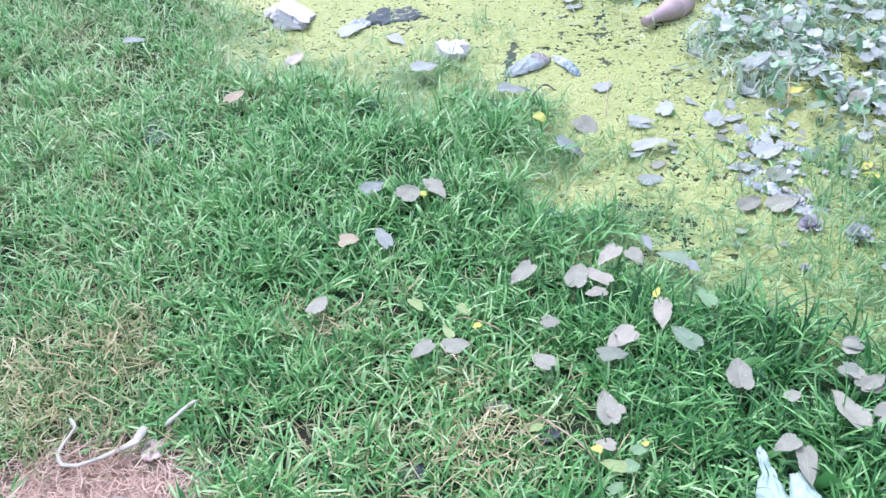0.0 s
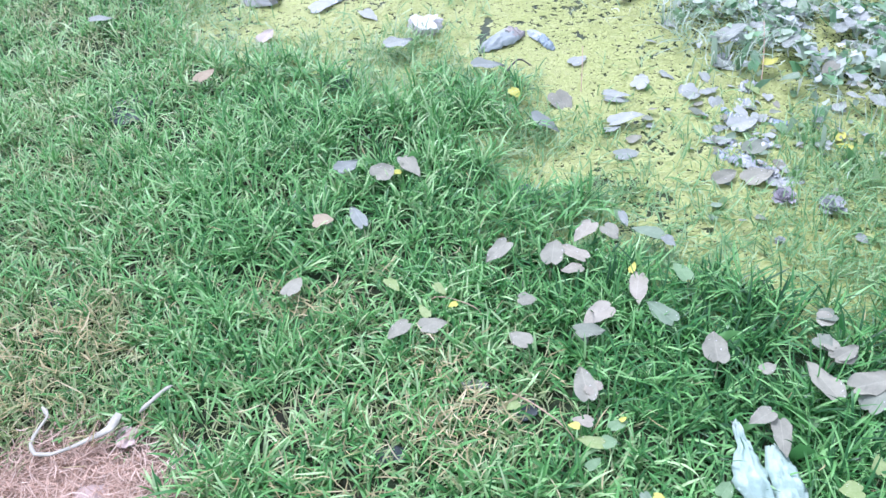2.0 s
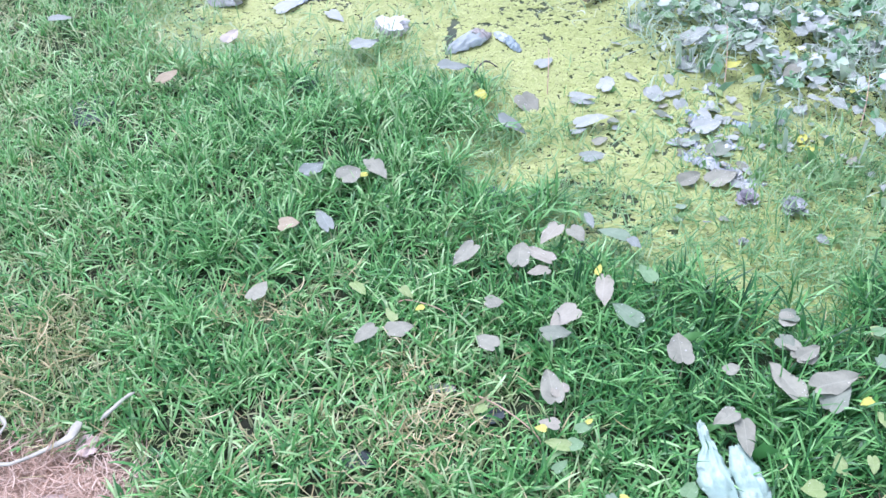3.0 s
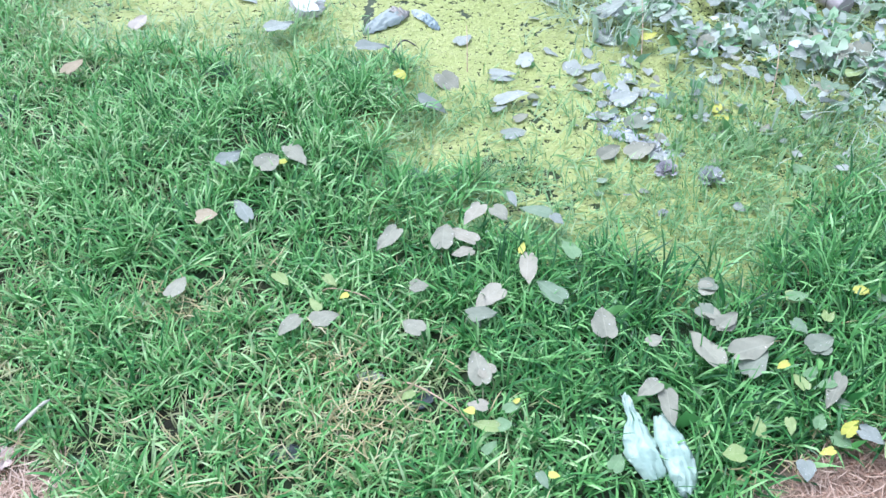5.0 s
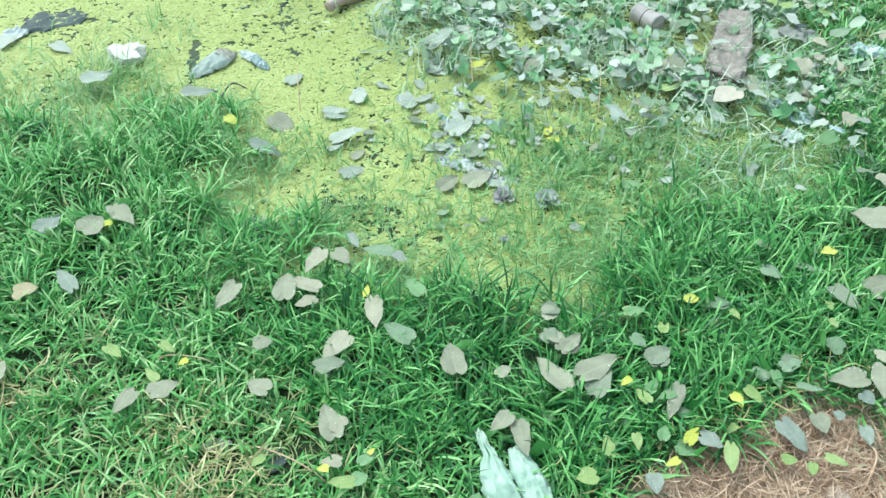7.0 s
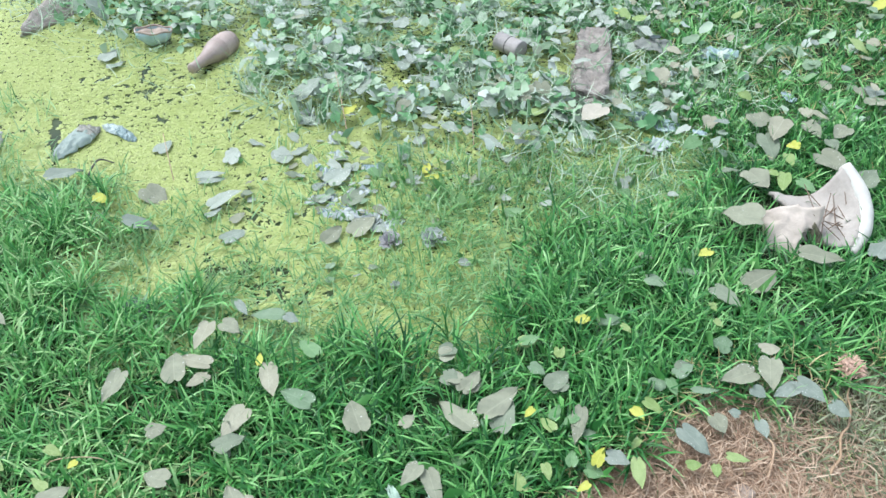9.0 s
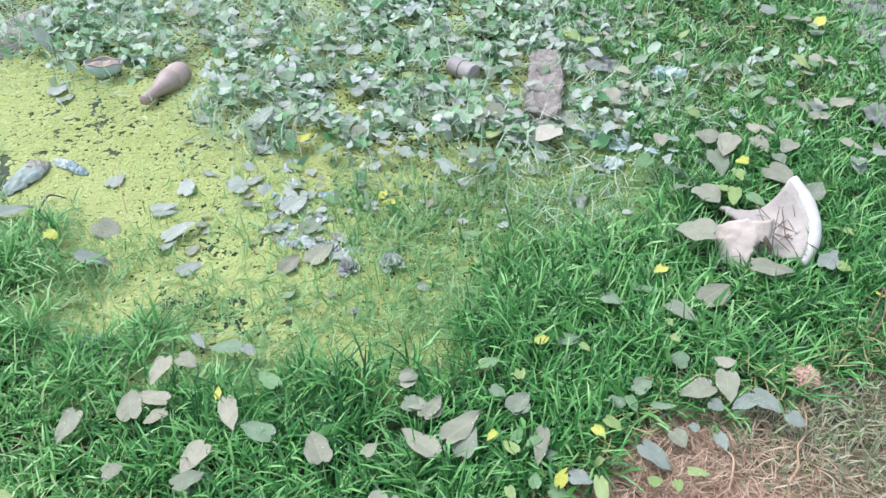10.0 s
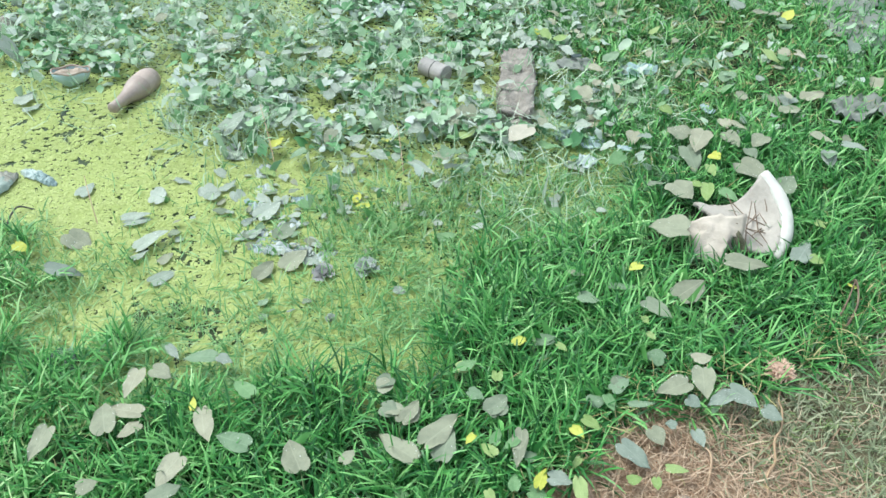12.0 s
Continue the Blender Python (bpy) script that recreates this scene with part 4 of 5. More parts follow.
blades("shore_grass", x, y, np.full(N, WATER_Z), rng.uniform(0.035, 0.085, N) * (1 + 0.5 * spot(x, y, 0.03, 2.74, 0.12)), rng.uniform(0.0022, 0.0048, N),
       rng.uniform(0.2, 1.2, N), rng.uniform(0.1, 1.1, N), SHORE, "thin pale grass growing out of duckweed along the shore", "grass", rng)

x, y = scatter(rng, 17000, (1.2, -0.1, 3.6, 1.1))
sel = rng.rand(len(x)) < dry_at(x, y) * ease(x + 0.25 * (lumps(x, y, 0.12, 51) - 0.5), 1.3, 1.6) * (0.45 + 0.55 * ease(lumps(x, y, 0.06, 52), 0.25, 0.6))
x, y = x[sel], y[sel]
N = len(x)
blades("trodden_grass", x, y, np.abs(rng.normal(0.004, 0.008, N)), rng.uniform(0.02, 0.055, N), rng.uniform(0.0026, 0.0048, N),
       rng.uniform(0.5, 1.5, N), rng.uniform(-0.2, 0.7, N), TRODDEN, "short dry grey-olive grass trodden flat beside straw", "grass", rng)

x, y = scatter(rng, 21000, (-1.7, -0.1, 3.0, 1.5))
dry, pond = dry_at(x, y), pond_at(x, y)
sel = (rng.rand(len(x)) < dry * (1 - 0.92 * ease(x + 0.25 * (lumps(x, y, 0.12, 51) - 0.5), 1.35, 1.65)) * strip_at(x, y)) & (pond < -0.02)
x, y = x[sel], y[sel]
N = len(x)
blades("straw", x, y, 0.004 + np.abs(rng.normal(0.0, 0.012, N)), rng.uniform(0.025, 0.08, N), rng.uniform(0.0015, 0.0030, N),
       rng.uniform(1.1, 1.7, N), rng.uniform(-0.7, 0.7, N), STRAW, "loose pinkish-brown dry straw lying on bare ground", "straw", rng, None, 0.5)

x, y = scatter(rng, 10000, (-2.0, 0.5, 4.2, 3.2))
dry, tired, pond = dry_at(x, y), tired_at(x, y), pond_at(x, y)
keep = 0.035 * tired + 0.002 + 0.7 * spot(x, y, 0.05, 1.03, 0.08) + 0.5 * spot(x, y, 0.02, 1.22, 0.05) + 0.22 * spot(x, y, -0.32, 1.42, 0.08) + 0.3 * spot(x, y, -0.98, 1.30, 0.16) + 0.3 * spot(x, y, -0.80, 1.40, 0.08) + 0.14 * spot(x, y, -0.25, 0.95, 0.14) + 0.04 * spot(x, y, 3.0, 1.9, 0.6) + 0.3 * ease(depth(WORN_GROUND, x, y), -0.12, 0.0) * (1 - dry)
sel = (rng.rand(len(x)) < keep * strip_at(x, y)) & (pond < -0.05) & ~in_litter(x, y)
x, y = x[sel], y[sel]
N = len(x)
blades("dead_grass", x, y, 0.03 + np.abs(rng.normal(0.0, 0.015, N)), rng.uniform(0.025, 0.08, N), rng.uniform(0.0018, 0.0036, N),
       rng.uniform(0.7, 1.6, N), rng.uniform(-0.5, 0.9, N), DEAD, "tan dead blades tangled in the thin turf", "grass", rng, None, 0.5)

rng = np.random.RandomState(5)


def shore(x, y):
    """Where duckweed lies: thinning out between the blades at the pond's margin."""
    reach = 0.25 * spot(x, y, -0.75, 2.9, 0.35) + 0.25 * spot(x, y, -1.1, 2.7, 0.25) + 0.06 * spot(x, y, 1.0, 1.3, 0.3) + 0.10 * spot(x, y, 2.0, 1.6, 0.25)
    gap = sum(spot(x, y, 0.325 - 0.05 * k / 13 + 0.01 * math.sin(k * 1.3), 2.91 - 0.23 * k / 13, 0.010 + 0.005 * (k % 3)) for k in range(14))
    return ease(pond_at(x, y) + reach, -0.20, -0.09) * (1 - ease(gap, 0.3, 0.6))


def duck_cover(x, y):
    """Closed over most of the pond; broken into flecks where the water shows."""
    weeds = ease(depth(WEEDS, x, y), -0.05, 0.2)
    grain = lumps(x, y, 0.011, 9) * 0.62 + lumps(x, y, 0.04, 12) * 0.38
    open_ = 0.24 + 0.35 * (lumps(x, y, 0.25, 10) - 0.5) + 0.1 * (lumps(x, y, 0.09, 11) - 0.5)
    open_ += 0.22 * spot(x, y, 0.82, 2.60, 0.30) + 0.14 * spot(x, y, 0.80, 2.12, 0.16) + 0.10 * spot(x, y, -0.3, 2.95, 0.4) + 0.07 * spot(x, y, 0.66, 1.76, 0.16) + 0.10 * spot(x, y, 1.15, 2.95, 0.25) + 0.05 * weeds
    open_ -= 0.2 * spot(x, y, 0.50, 2.66, 0.17) + 0.1 * spot(x, y, 0.52, 2.4, 0.18) + 0.2 * spot(x, y, 0.98, 1.52, 0.2) + 0.15 * spot(x, y, 1.2, 2.2, 0.25) + 0.1 * spot(x, y, 0.2, 2.6, 0.2)
    return ease(grain - open_, -0.03, 0.03) * (1 - 0.45 * weeds) * (1 - 0.5 * spot(x, y, 1.75, 1.65, 0.3)) * (1 - 0.35 * spot(x, y, 1.38, 1.80, 0.24)) * shore(x, y)


x, y = scatter(rng, 16000, (-1.4, 1.2, 2.9, 4.9))
sel = rng.rand(len(x)) < duck_cover(x, y) * strip_at(x, y)
x, y = x[sel], y[sel]
N = len(x)
turn, half = rng.uniform(0, 6.3, N), rng.uniform(0.006, 0.0105, N)
V = np.stack([np.stack([x + half * np.cos(turn + a * np.pi / 2), y + half * np.sin(turn + a * np.pi / 2), WATER_Z + 0.0008 + rng.uniform(0, 0.0012, N)], 1) for a in range(4)], 1)
mat = part("duckweed_mat", mesh_fast("duckweed_mat", V.reshape(-1, 3), np.full(N, 4), np.arange(N * 4), False), DUCKWEED)
tagged(mat, "matted yellow-green duckweed on the pond surface", "duckweed", kind="stuff")

x, y = scatter(rng, 60000, (-1.4, 1.2, 2.9, 4.9))
near = 1 - 0.7 * ease(np.hypot(x - 0.5, y - 1.0), 1.9, 3.0)
sel = rng.rand(len(x)) < (0.04 + 0.96 * duck_cover(x, y)) * shore(x, y) * near * strip_at(x, y)
x, y = x[sel], y[sel]
N = len(x)
size = rng.uniform(0.0022, 0.0042, N)
turn = rng.uniform(0, 6.3, N)
tip = rng.normal(0, 0.09, (N, 2))
V = []
for a in range(4):
    cx, cy = np.cos(turn + a * np.pi / 2) * size, np.sin(turn + a * np.pi / 2) * size * 0.8
    V.append(np.stack([x + cx, y + cy, WATER_Z + 0.003 + rng.uniform(0, 0.002, N) + cx * tip[:, 0] + cy * tip[:, 1]], 1))
V = np.stack(V, 1).reshape(-1, 3)
fronds = part("duckweed", mesh_fast("duckweed", V, np.full(N, 4), np.arange(N * 4), False), DUCKWEED)
tagged(fronds, "yellow-green duckweed floating in a broken carpet", "duckweed", kind="stuff")

def leaflets(name, x, y, z, length, tiltx, tilty, material, label, rng):
    """Small folded heart-shaped leaves joined in one mesh."""
    shape = np.array([(0, 0, 0), (-0.14, 0.24, 0.05), (0.06, 0.46, 0.09), (0.42, 0.46, 0.07), (0.78, 0.26, 0.0), (1, 0, -0.1), (0.78, -0.26, 0.0), (0.42, -0.46, 0.07), (0.06, -0.46, 0.09), (-0.14, -0.24, 0.05), (0.45, 0, -0.02)])
    N = len(x)
    yaw = rng.uniform(0, 6.3, N)
    P = shape[None] * length[:, None, None]
    P = P + rng.normal(0, 0.085, P.shape) * length[:, None, None]
    z2 = P[:, :, 2] + P[:, :, 0] * tiltx[:, None] + P[:, :, 1] * tilty[:, None]
    V = np.stack([x[:, None] + P[:, :, 0] * np.cos(yaw)[:, None] - P[:, :, 1] * np.sin(yaw)[:, None],
                  y[:, None] + P[:, :, 0] * np.sin(yaw)[:, None] + P[:, :, 1] * np.cos(yaw)[:, None], z[:, None] + z2], -1).reshape(-1, 3)
    f = np.array([0, 1, 2, 10, 10, 2, 3, 10, 3, 4, 10, 4, 5, 10, 5, 6, 10, 6, 7, 10, 7, 8, 10, 8, 9, 0])
    counts = np.tile([4, 3, 3, 3, 3, 3, 3, 4], N)
    loops = (np.arange(N)[:, None] * 11 + f[None]).ravel()
    ob = part(name, mesh_fast(name, V, counts, loops), material)
    return tagged(ob, label, "water plant", kind="stuff")


rng = np.random.RandomState(9)
x, y = scatter(rng, 2900, (0.2, 1.3, 4.0, 4.9))
weeds = ease(depth(WEEDS, x, y), -0.08, 0.15)
sel = rng.rand(len(x)) < 0.75 * weeds * ease(lumps(x, y, 0.09, 21) + 0.4 * lumps(x, y, 0.3, 22), 0.45, 0.95) + 0.16 * (x > 2.1) * ease(lumps(x, y, 0.2, 25), 0.4, 0.75) * (y > 1.25)
for cx, cy, r in ((0.94, 3.02, 0.16), (0.785, 3.27, 0.12), (2.02, 2.08, 0.11), (2.14, 2.2, 0.11), (2.26, 2.35, 0.11), (1.91, 2.44, 0.09), (2.43, 2.17, 0.11), (2.38, 1.36, 0.2)):
    sel &= np.hypot(x - cx, y - cy) > r
x, y = x[sel], y[sel]
N = len(x)
leaflets("pond_weed", x, y, rng.uniform(-0.008, 0.065, N), rng.uniform(0.016, 0.048, N), np.clip(rng.normal(0, 0.45, N), -0.9, 0.9), np.clip(rng.normal(0, 0.45, N), -0.9, 0.9), WEED,
         "low creeping green water weed crowding the pond", rng)


# ---- litter ----
def crumple(w, h, seed, amp=0.25, n=16, ragged=0.18, fold=0.0):
    """A crumpled sheet, w by h, ragged at the edge, its lowest point at z = 0."""
    r = random.Random(seed)
    off = Vector((r.uniform(0, 50), r.uniform(0, 50), 0))
    verts, faces = [], []
    size = max(w, h)
    for a in range(n + 1):
        for b in range(n + 1):
            u, v = a / n - 0.5, b / n - 0.5
            rim = max(abs(u), abs(v)) * 2
            k = 1 - ragged * rim ** 2 * (0.5 + noise.noise(off + Vector((math.atan2(v, u) * 1.7, 3.3, 0))) + 0.4 * r.random())
            rnd = 1 - 0.22 * (4 * u * u * 4 * v * v)
            x, y = u * w * k * rnd, v * h * k * rnd
            q = Vector((u * 3.1, v * 3.1, 0)) + off
            z = abs(noise.noise(q)) * 0.7 + abs(noise.noise(q * 2.3)) * 0.4 + 0.12 * abs(noise.noise(q * 5.5))
            z = z * amp * size - fold * size * rim ** 2 * 0.3
            x += 0.06 * size * noise.noise(q * 1.7 + Vector((9, 0, 0)))
            y += 0.06 * size * noise.noise(q * 1.7 + Vector((0, 9, 0)))
            verts.append((x, y, z))
    low = min(v[2] for v in verts)
    verts = [(x, y, z - low) for x, y, z in verts]
    for a in range(n):
        for b in range(n):
            k = a * (n + 1) + b
            faces.append((k, k + n + 1, k + n + 2, k + 1))
    return thick(verts, faces, 0.0012)


def thick(verts, faces, t):
    """A sheet given real thickness, downwards."""
    n = len(verts)
    count = {}
    for f in faces:
        for a, b in zip(f, f[1:] + f[:1]):
            count[(a, b)] = 1
    edge = [(a, b) for a, b in count if (b, a) not in count]
    allv = [tuple(v) for v in verts] + [(v[0], v[1], v[2] - t) for v in verts]
    allf = list(faces) + [tuple(q + n for q in reversed(f)) for f in faces] + [(b, a, a + n, b + n) for a, b in edge]
    bm = bmesh.new()
    bm.from_mesh(mesh_of("tmp", allv, allf))
    return bm


def lump(rx, ry, rz, seed, rough=0.25, cuts=0):
    """A stone-like or torn lump resting on its flat underside; cuts: broken faces."""
    bm = bmesh.new()
    bmesh.ops.create_icosphere(bm, subdivisions=5 if cuts else 4, radius=1)
    r = random.Random(seed)
    off = Vector((r.uniform(0, 50), r.uniform(0, 50), r.uniform(0, 50)))
    planes = []
    for _ in range(cuts):
        d = Vector((r.uniform(-1, 1), r.uniform(-1, 1), r.uniform(-0.2, 1))).normalized()
        planes.append((d, r.uniform(0.45, 0.8)))
    for v in bm.verts:
        d = v.co.normalized()
        p = d * (1 + rough * noise.noise(d * 1.6 + off) + rough * 0.5 * noise.noise(d * 4 + off))
        for n, c in planes:
            if p.dot(n) > c:
                p -= n * (p.dot(n) - c)
        p *= 1 + rough * 0.12 * noise.noise(d * 14 + off)
        v.co = Vector((p.x * rx, p.y * ry, max(p.z, -0.5) * rz + rz * 0.5))
    return bm


def lathe(profile, sides=28):
    """A solid of revolution about x from (x, radius) pairs."""
    bm = bmesh.new()
    rings = []
    for px, rad in profile:
        rings.append([bm.verts.new((px, rad * math.cos(2 * math.pi * s / sides), rad * math.sin(2 * math.pi * s / sides))) for s in range(sides)])
    for a, b in zip(rings, rings[1:]):
        for s in range(sides):
            bm.faces.new((a[s], b[s], b[(s + 1) % sides], a[(s + 1) % sides]))
    bm.faces.new(rings[0])
    bm.faces.new(rings[-1][::-1])
    return bm


def thing(name, bm, material, m, label, category, group=""):
    ob = part(name, bm, material)
    ob.matrix_basis = m
    return tagged(ob, label, category, group)


GLAZE = plain("white_ceramic", (0.52, 0.50, 0.455), (0.66, 0.645, 0.60), 9, 0.5, 0.15)
CREAM = plain("cream_broken_ceramic", (0.47, 0.40, 0.345), (0.63, 0.55, 0.485), 14, 0.7, 0.4)
RUBBLE = plain("dark_mossy_rubble", (0.06, 0.06, 0.035), (0.20, 0.19, 0.13), 40, 0.9, 1.0)
# inner wall of the bowl: the shade inside it is greyed into the colour
SHADED_BISQUE = plain("pinkish_ceramic_in_shade", (0.37, 0.335, 0.30), (0.50, 0.455, 0.415), 14, 0.75, 0.4)
AQUA = plain("pale_aqua_plastic", (0.27, 0.41, 0.325), (0.44, 0.575, 0.47), 14, 0.42, 0.35)
RIBBON = plain("white_ribbon", (0.33, 0.335, 0.25), (0.48, 0.475, 0.37), 30, 0.5, 0.2)
PINKISH = plain("faded_pink_plastic", (0.47, 0.36, 0.29), (0.63, 0.51, 0.43), 30, 0.5, 0.2)
FOAM = plain("white_foam", (0.62, 0.61, 0.57), (0.78, 0.77, 0.73), 25, 0.8, 0.8)
BROWN = plain("dusty_brown_glass", (0.30, 0.23, 0.20), (0.46, 0.37, 0.33), 12, 0.35, 0.2, 0.5)
TIN = plain("weathered_tin", (0.27, 0.25, 0.24), (0.42, 0.39, 0.375), 16, 0.65, 0.4)
DARK = plain("dark_band", (0.06, 0.06, 0.06), (0.14, 0.13, 0.12), 20, 0.6)
MORTAR = plain("crumbling_mortar", (0.20, 0.175, 0.155), (0.44, 0.40, 0.36), 26, 0.9, 1.0)
GREYBAG = plain("grey_plastic_sheet", (0.38, 0.42, 0.42), (0.56, 0.60, 0.60), 9, 0.35, 0.3)
PALEBAG = plain("pale_bluish_plastic", (0.37, 0.43, 0.44), (0.55, 0.60, 0.61), 2.5, 0.4, 0.3)
BLUEBAG = plain("blue_white_wrapper", (0.27, 0.37, 0.40), (0.43, 0.51, 0.54), 2.5, 0.4, 0.3)
SHEET = plain("dull_grey_plastic_sheet", (0.17, 0.185, 0.165), (0.27, 0.285, 0.255), 9, 0.6, 0.3)
SLATE = plain("dark_slate_plastic", (0.05, 0.07, 0.07), (0.10, 0.125, 0.125), 12, 0.6, 0.2, 0.2)
TEAL = plain("teal_tin", (0.30, 0.44, 0.46), (0.52, 0.63, 0.63), 14, 0.45, 0.3)
RUST = plain("rusty_brown", (0.32, 0.25, 0.20), (0.50, 0.41, 0.345), 20, 0.8, 0.4)
ROOT = plain("pale_root_bark", (0.33, 0.22, 0.13), (0.52, 0.37, 0.24), 25, 0.8, 0.5)
REDSTALK = plain("reddish_stalk", (0.42, 0.28, 0.18), (0.60, 0.46, 0.32), 25, 0.6, 0.2)
LETTUCE = leaf_material("silvery_rosette_leaf", (0.33, 0.37, 0.35), (0.53, 0.55, 0.54), 0.3)
LILAC = leaf_material("lilac_grey_rosette_leaf", (0.30, 0.30, 0.31), (0.46, 0.44, 0.46), 0.3)


def ceramic_fragment():
    """A broken thick-lipped bowl lying tilted, its lip on one side and a snapped slab on the other."""
    base = new("broken_bowl")
    base.matrix_basis = pose(2.10, 0.985, 0.0, 0, 0, -46)
    tagged(base, "broken white ceramic bowl fragment lying in the grass", "broken bowl")
    r = random.Random(4)

    def rim(a):
        return Vector((0.044 * (1 - a * a) - 0.016 * (1 + a) - 0.004, 0.12 + 0.12 * a, 0.035 + 0.060 * (1 + a)))

    na, ns = 28, 18
    verts = []
    for i in range(na + 1):
        a = i / na * 2 - 1
        top = rim(a)
        reach = 0.17 + 0.02 * (a + 1) / 2
        for j in range(ns + 1):
            s = j / ns
            jag = 0.016 * noise.noise(Vector((a * 6, 2, 0))) * s ** 4
            sag = 0.010 * noise.noise(Vector((s * 6, 9, 0))) if i == na else 0
            x = top.x - (reach + jag) * s
            yy = top.y + (0.10 - top.y) * 0.35 * s
            z = 0.018 + (top.z - 0.018) * (1 - s) ** (1.6 + 1.6 * (a + 1)) + 0.03 * s * s * (a + 1) / 2 + sag
            verts.append((x, yy, z))
    faces = [(i * (ns + 1) + j, i * (ns + 1) + j + 1, (i + 1) * (ns + 1) + j + 1, (i + 1) * (ns + 1) + j) for i in range(na) for j in range(ns)]
    bm = bmesh.new()
    bm.from_mesh(mesh_of("tmp", verts, faces))
    bmesh.ops.solidify(bm, geom=bm.faces[:], thickness=0.014)
    part("wall", bm, SHADED_BISQUE, base, "pinkish inner wall with scratches, greyed in colour for shade")
    pts = [rim(-1.04 + 2.08 * k / 22) for k in range(23)]
    bm = tube([p + Vector((0.006, 0, 0.0)) for p in pts], [0.018 + 0.004 * math.sin(math.pi * k / 22) + 0.001 * r.uniform(-1, 1) for k in range(23)], 12)
    for v in bm.verts:
        v.co += 0.0010 * Vector(noise.noise_vector(v.co * 60))
        v.co.z = v.co.z - 0.004
    part("lip", bm, GLAZE, base, "thick glazed white lip")
    # the snapped slab: a curved plate with a ragged crest
    n = 20
    verts = []
    for i in range(n + 1):
        for j in range(n + 1):
            u, v = i / n, j / n
            x = -0.262 + 0.155 * u + 0.012 * math.sin(v * 3) + 0.035 * (1 - u) * (1 - v) + 0.006 * noise.noise(Vector((u * 5, v * 5, 8)))
            crest = 0.115 + 0.03 * noise.noise(Vector((u * 4.5, 7, 0))) - 0.07 * (1 - u) ** 2
            y = 0.10 * v - 0.05 + 0.03 * (1 - u) + 0.015 * math.sin(u * 3)
            z = 0.004 + crest * v ** 0.75 + 0.008 * noise.noise(Vector((u * 4, v * 4, 3))) + 0.005 * noise.noise(Vector((u * 9, v * 9, 5))) * v
            if u > 0.7:
                y += 0.10 * (u - 0.7) * (1 - v)
                z -= 0.16 * (u - 0.7) * v * (1 - v) * 2
            verts.append((x, y, max(z, 0.002)))
    faces = [(i * (n + 1) + j, (i + 1) * (n + 1) + j, (i + 1) * (n + 1) + j + 1, i * (n + 1) + j + 1) for i in range(n) for j in range(n)
             if ((i / n - 1.0) / 0.34) ** 2 + ((j / n - 0.28) / 0.36) ** 2 > 1 + 0.7 * noise.noise(Vector((i * 0.5, j * 0.5, 4)))]
    bm = bmesh.new()
    bm.from_mesh(mesh_of("tmp", verts, faces))
    bmesh.ops.solidify(bm, geom=bm.faces[:], thickness=0.02)
    part("slab", bm, CREAM, base, "cream snapped-off slab with a ragged edge")
    part("rubble", lump(0.022, 0.034, 0.036, 71, 0.5, 4), RUBBLE, base, "dark crumbled rubble in the broken corner").location = (-0.098, 0.022, 0.03)
    return base


ceramic_fragment()
TWIG = plain("dark_dry_twig", (0.13, 0.09, 0.065), (0.25, 0.18, 0.13), 30, 0.8)
bits = new("dry_twig_bits")
bits.location = (2.14, 1.08, 0.035)
tagged(bits, "thin dry brown twigs lying in the broken bowl", "twigs")
rt = random.Random(8)
for k in range(13):
    a, x0, y0 = rt.uniform(0, 3.14), rt.uniform(-0.05, 0.06), rt.uniform(-0.05, 0.08)
    ln = rt.uniform(0.04, 0.11) * (0.6 + 0.4 * abs(math.cos(a - 0.8)))
    part("twig", tube([(x0 - ln * math.cos(a), y0 - ln * math.sin(a), 0.035 + rt.uniform(-0.01, 0.02)), (x0, y0, 0.02), (x0 + ln * math.cos(a), y0 + ln * math.sin(a), 0.05 + rt.uniform(-0.01, 0.03))], [0.0013, 0.0017, 0.0011], 5), TWIG, bits)

# brown bottle in the duckweed
m = pose(1.05, 3.115, WATER_Z + 0.026, 0, -3, 219)
bottle = new("glass_bottle")
bottle.matrix_basis = m
tagged(bottle, "dusty brown glass bottle lying half sunk in duckweed", "bottle")
prof = [(0.0, 0.030), (0.004, 0.040), (0.02, 0.045), (0.085, 0.047), (0.115, 0.045), (0.14, 0.039), (0.165, 0.031), (0.19, 0.025), (0.22, 0.0215), (0.255, 0.019), (0.262, 0.019)]
glass = part("body", lathe(prof), BROWN, bottle)
part("lip", lathe([(0.262, 0.019), (0.264, 0.0205), (0.274, 0.0205), (0.278, 0.018)]), BROWN, glass)
part("label", lathe([(0.035, 0.0472), (0.036, 0.0476), (0.088, 0.0476), (0.089, 0.0472)]), plain("peeling_paper", (0.40, 0.32, 0.28), (0.56, 0.46, 0.42), 12, 0.9), glass, "peeling pinkish paper band")

# tin can
can = new("tin_can")
can.matrix_basis = pose(1.94, 2.53, 0.035, 0, 0, -76)
tagged(can, "dull grey tin can with a dark seam among the weeds", "can")
tin = part("body", lathe([(0.0, 0.030), (0.001, 0.036), (0.004, 0.038), (0.008, 0.036), (0.055, 0.036), (0.11, 0.036), (0.114, 0.038), (0.118, 0.036), (0.118, 0.030)]), TIN, can)
part("seam", lathe([(0.056, 0.0362), (0.057, 0.0370), (0.060, 0.0370), (0.061, 0.0362)]), DARK, tin)

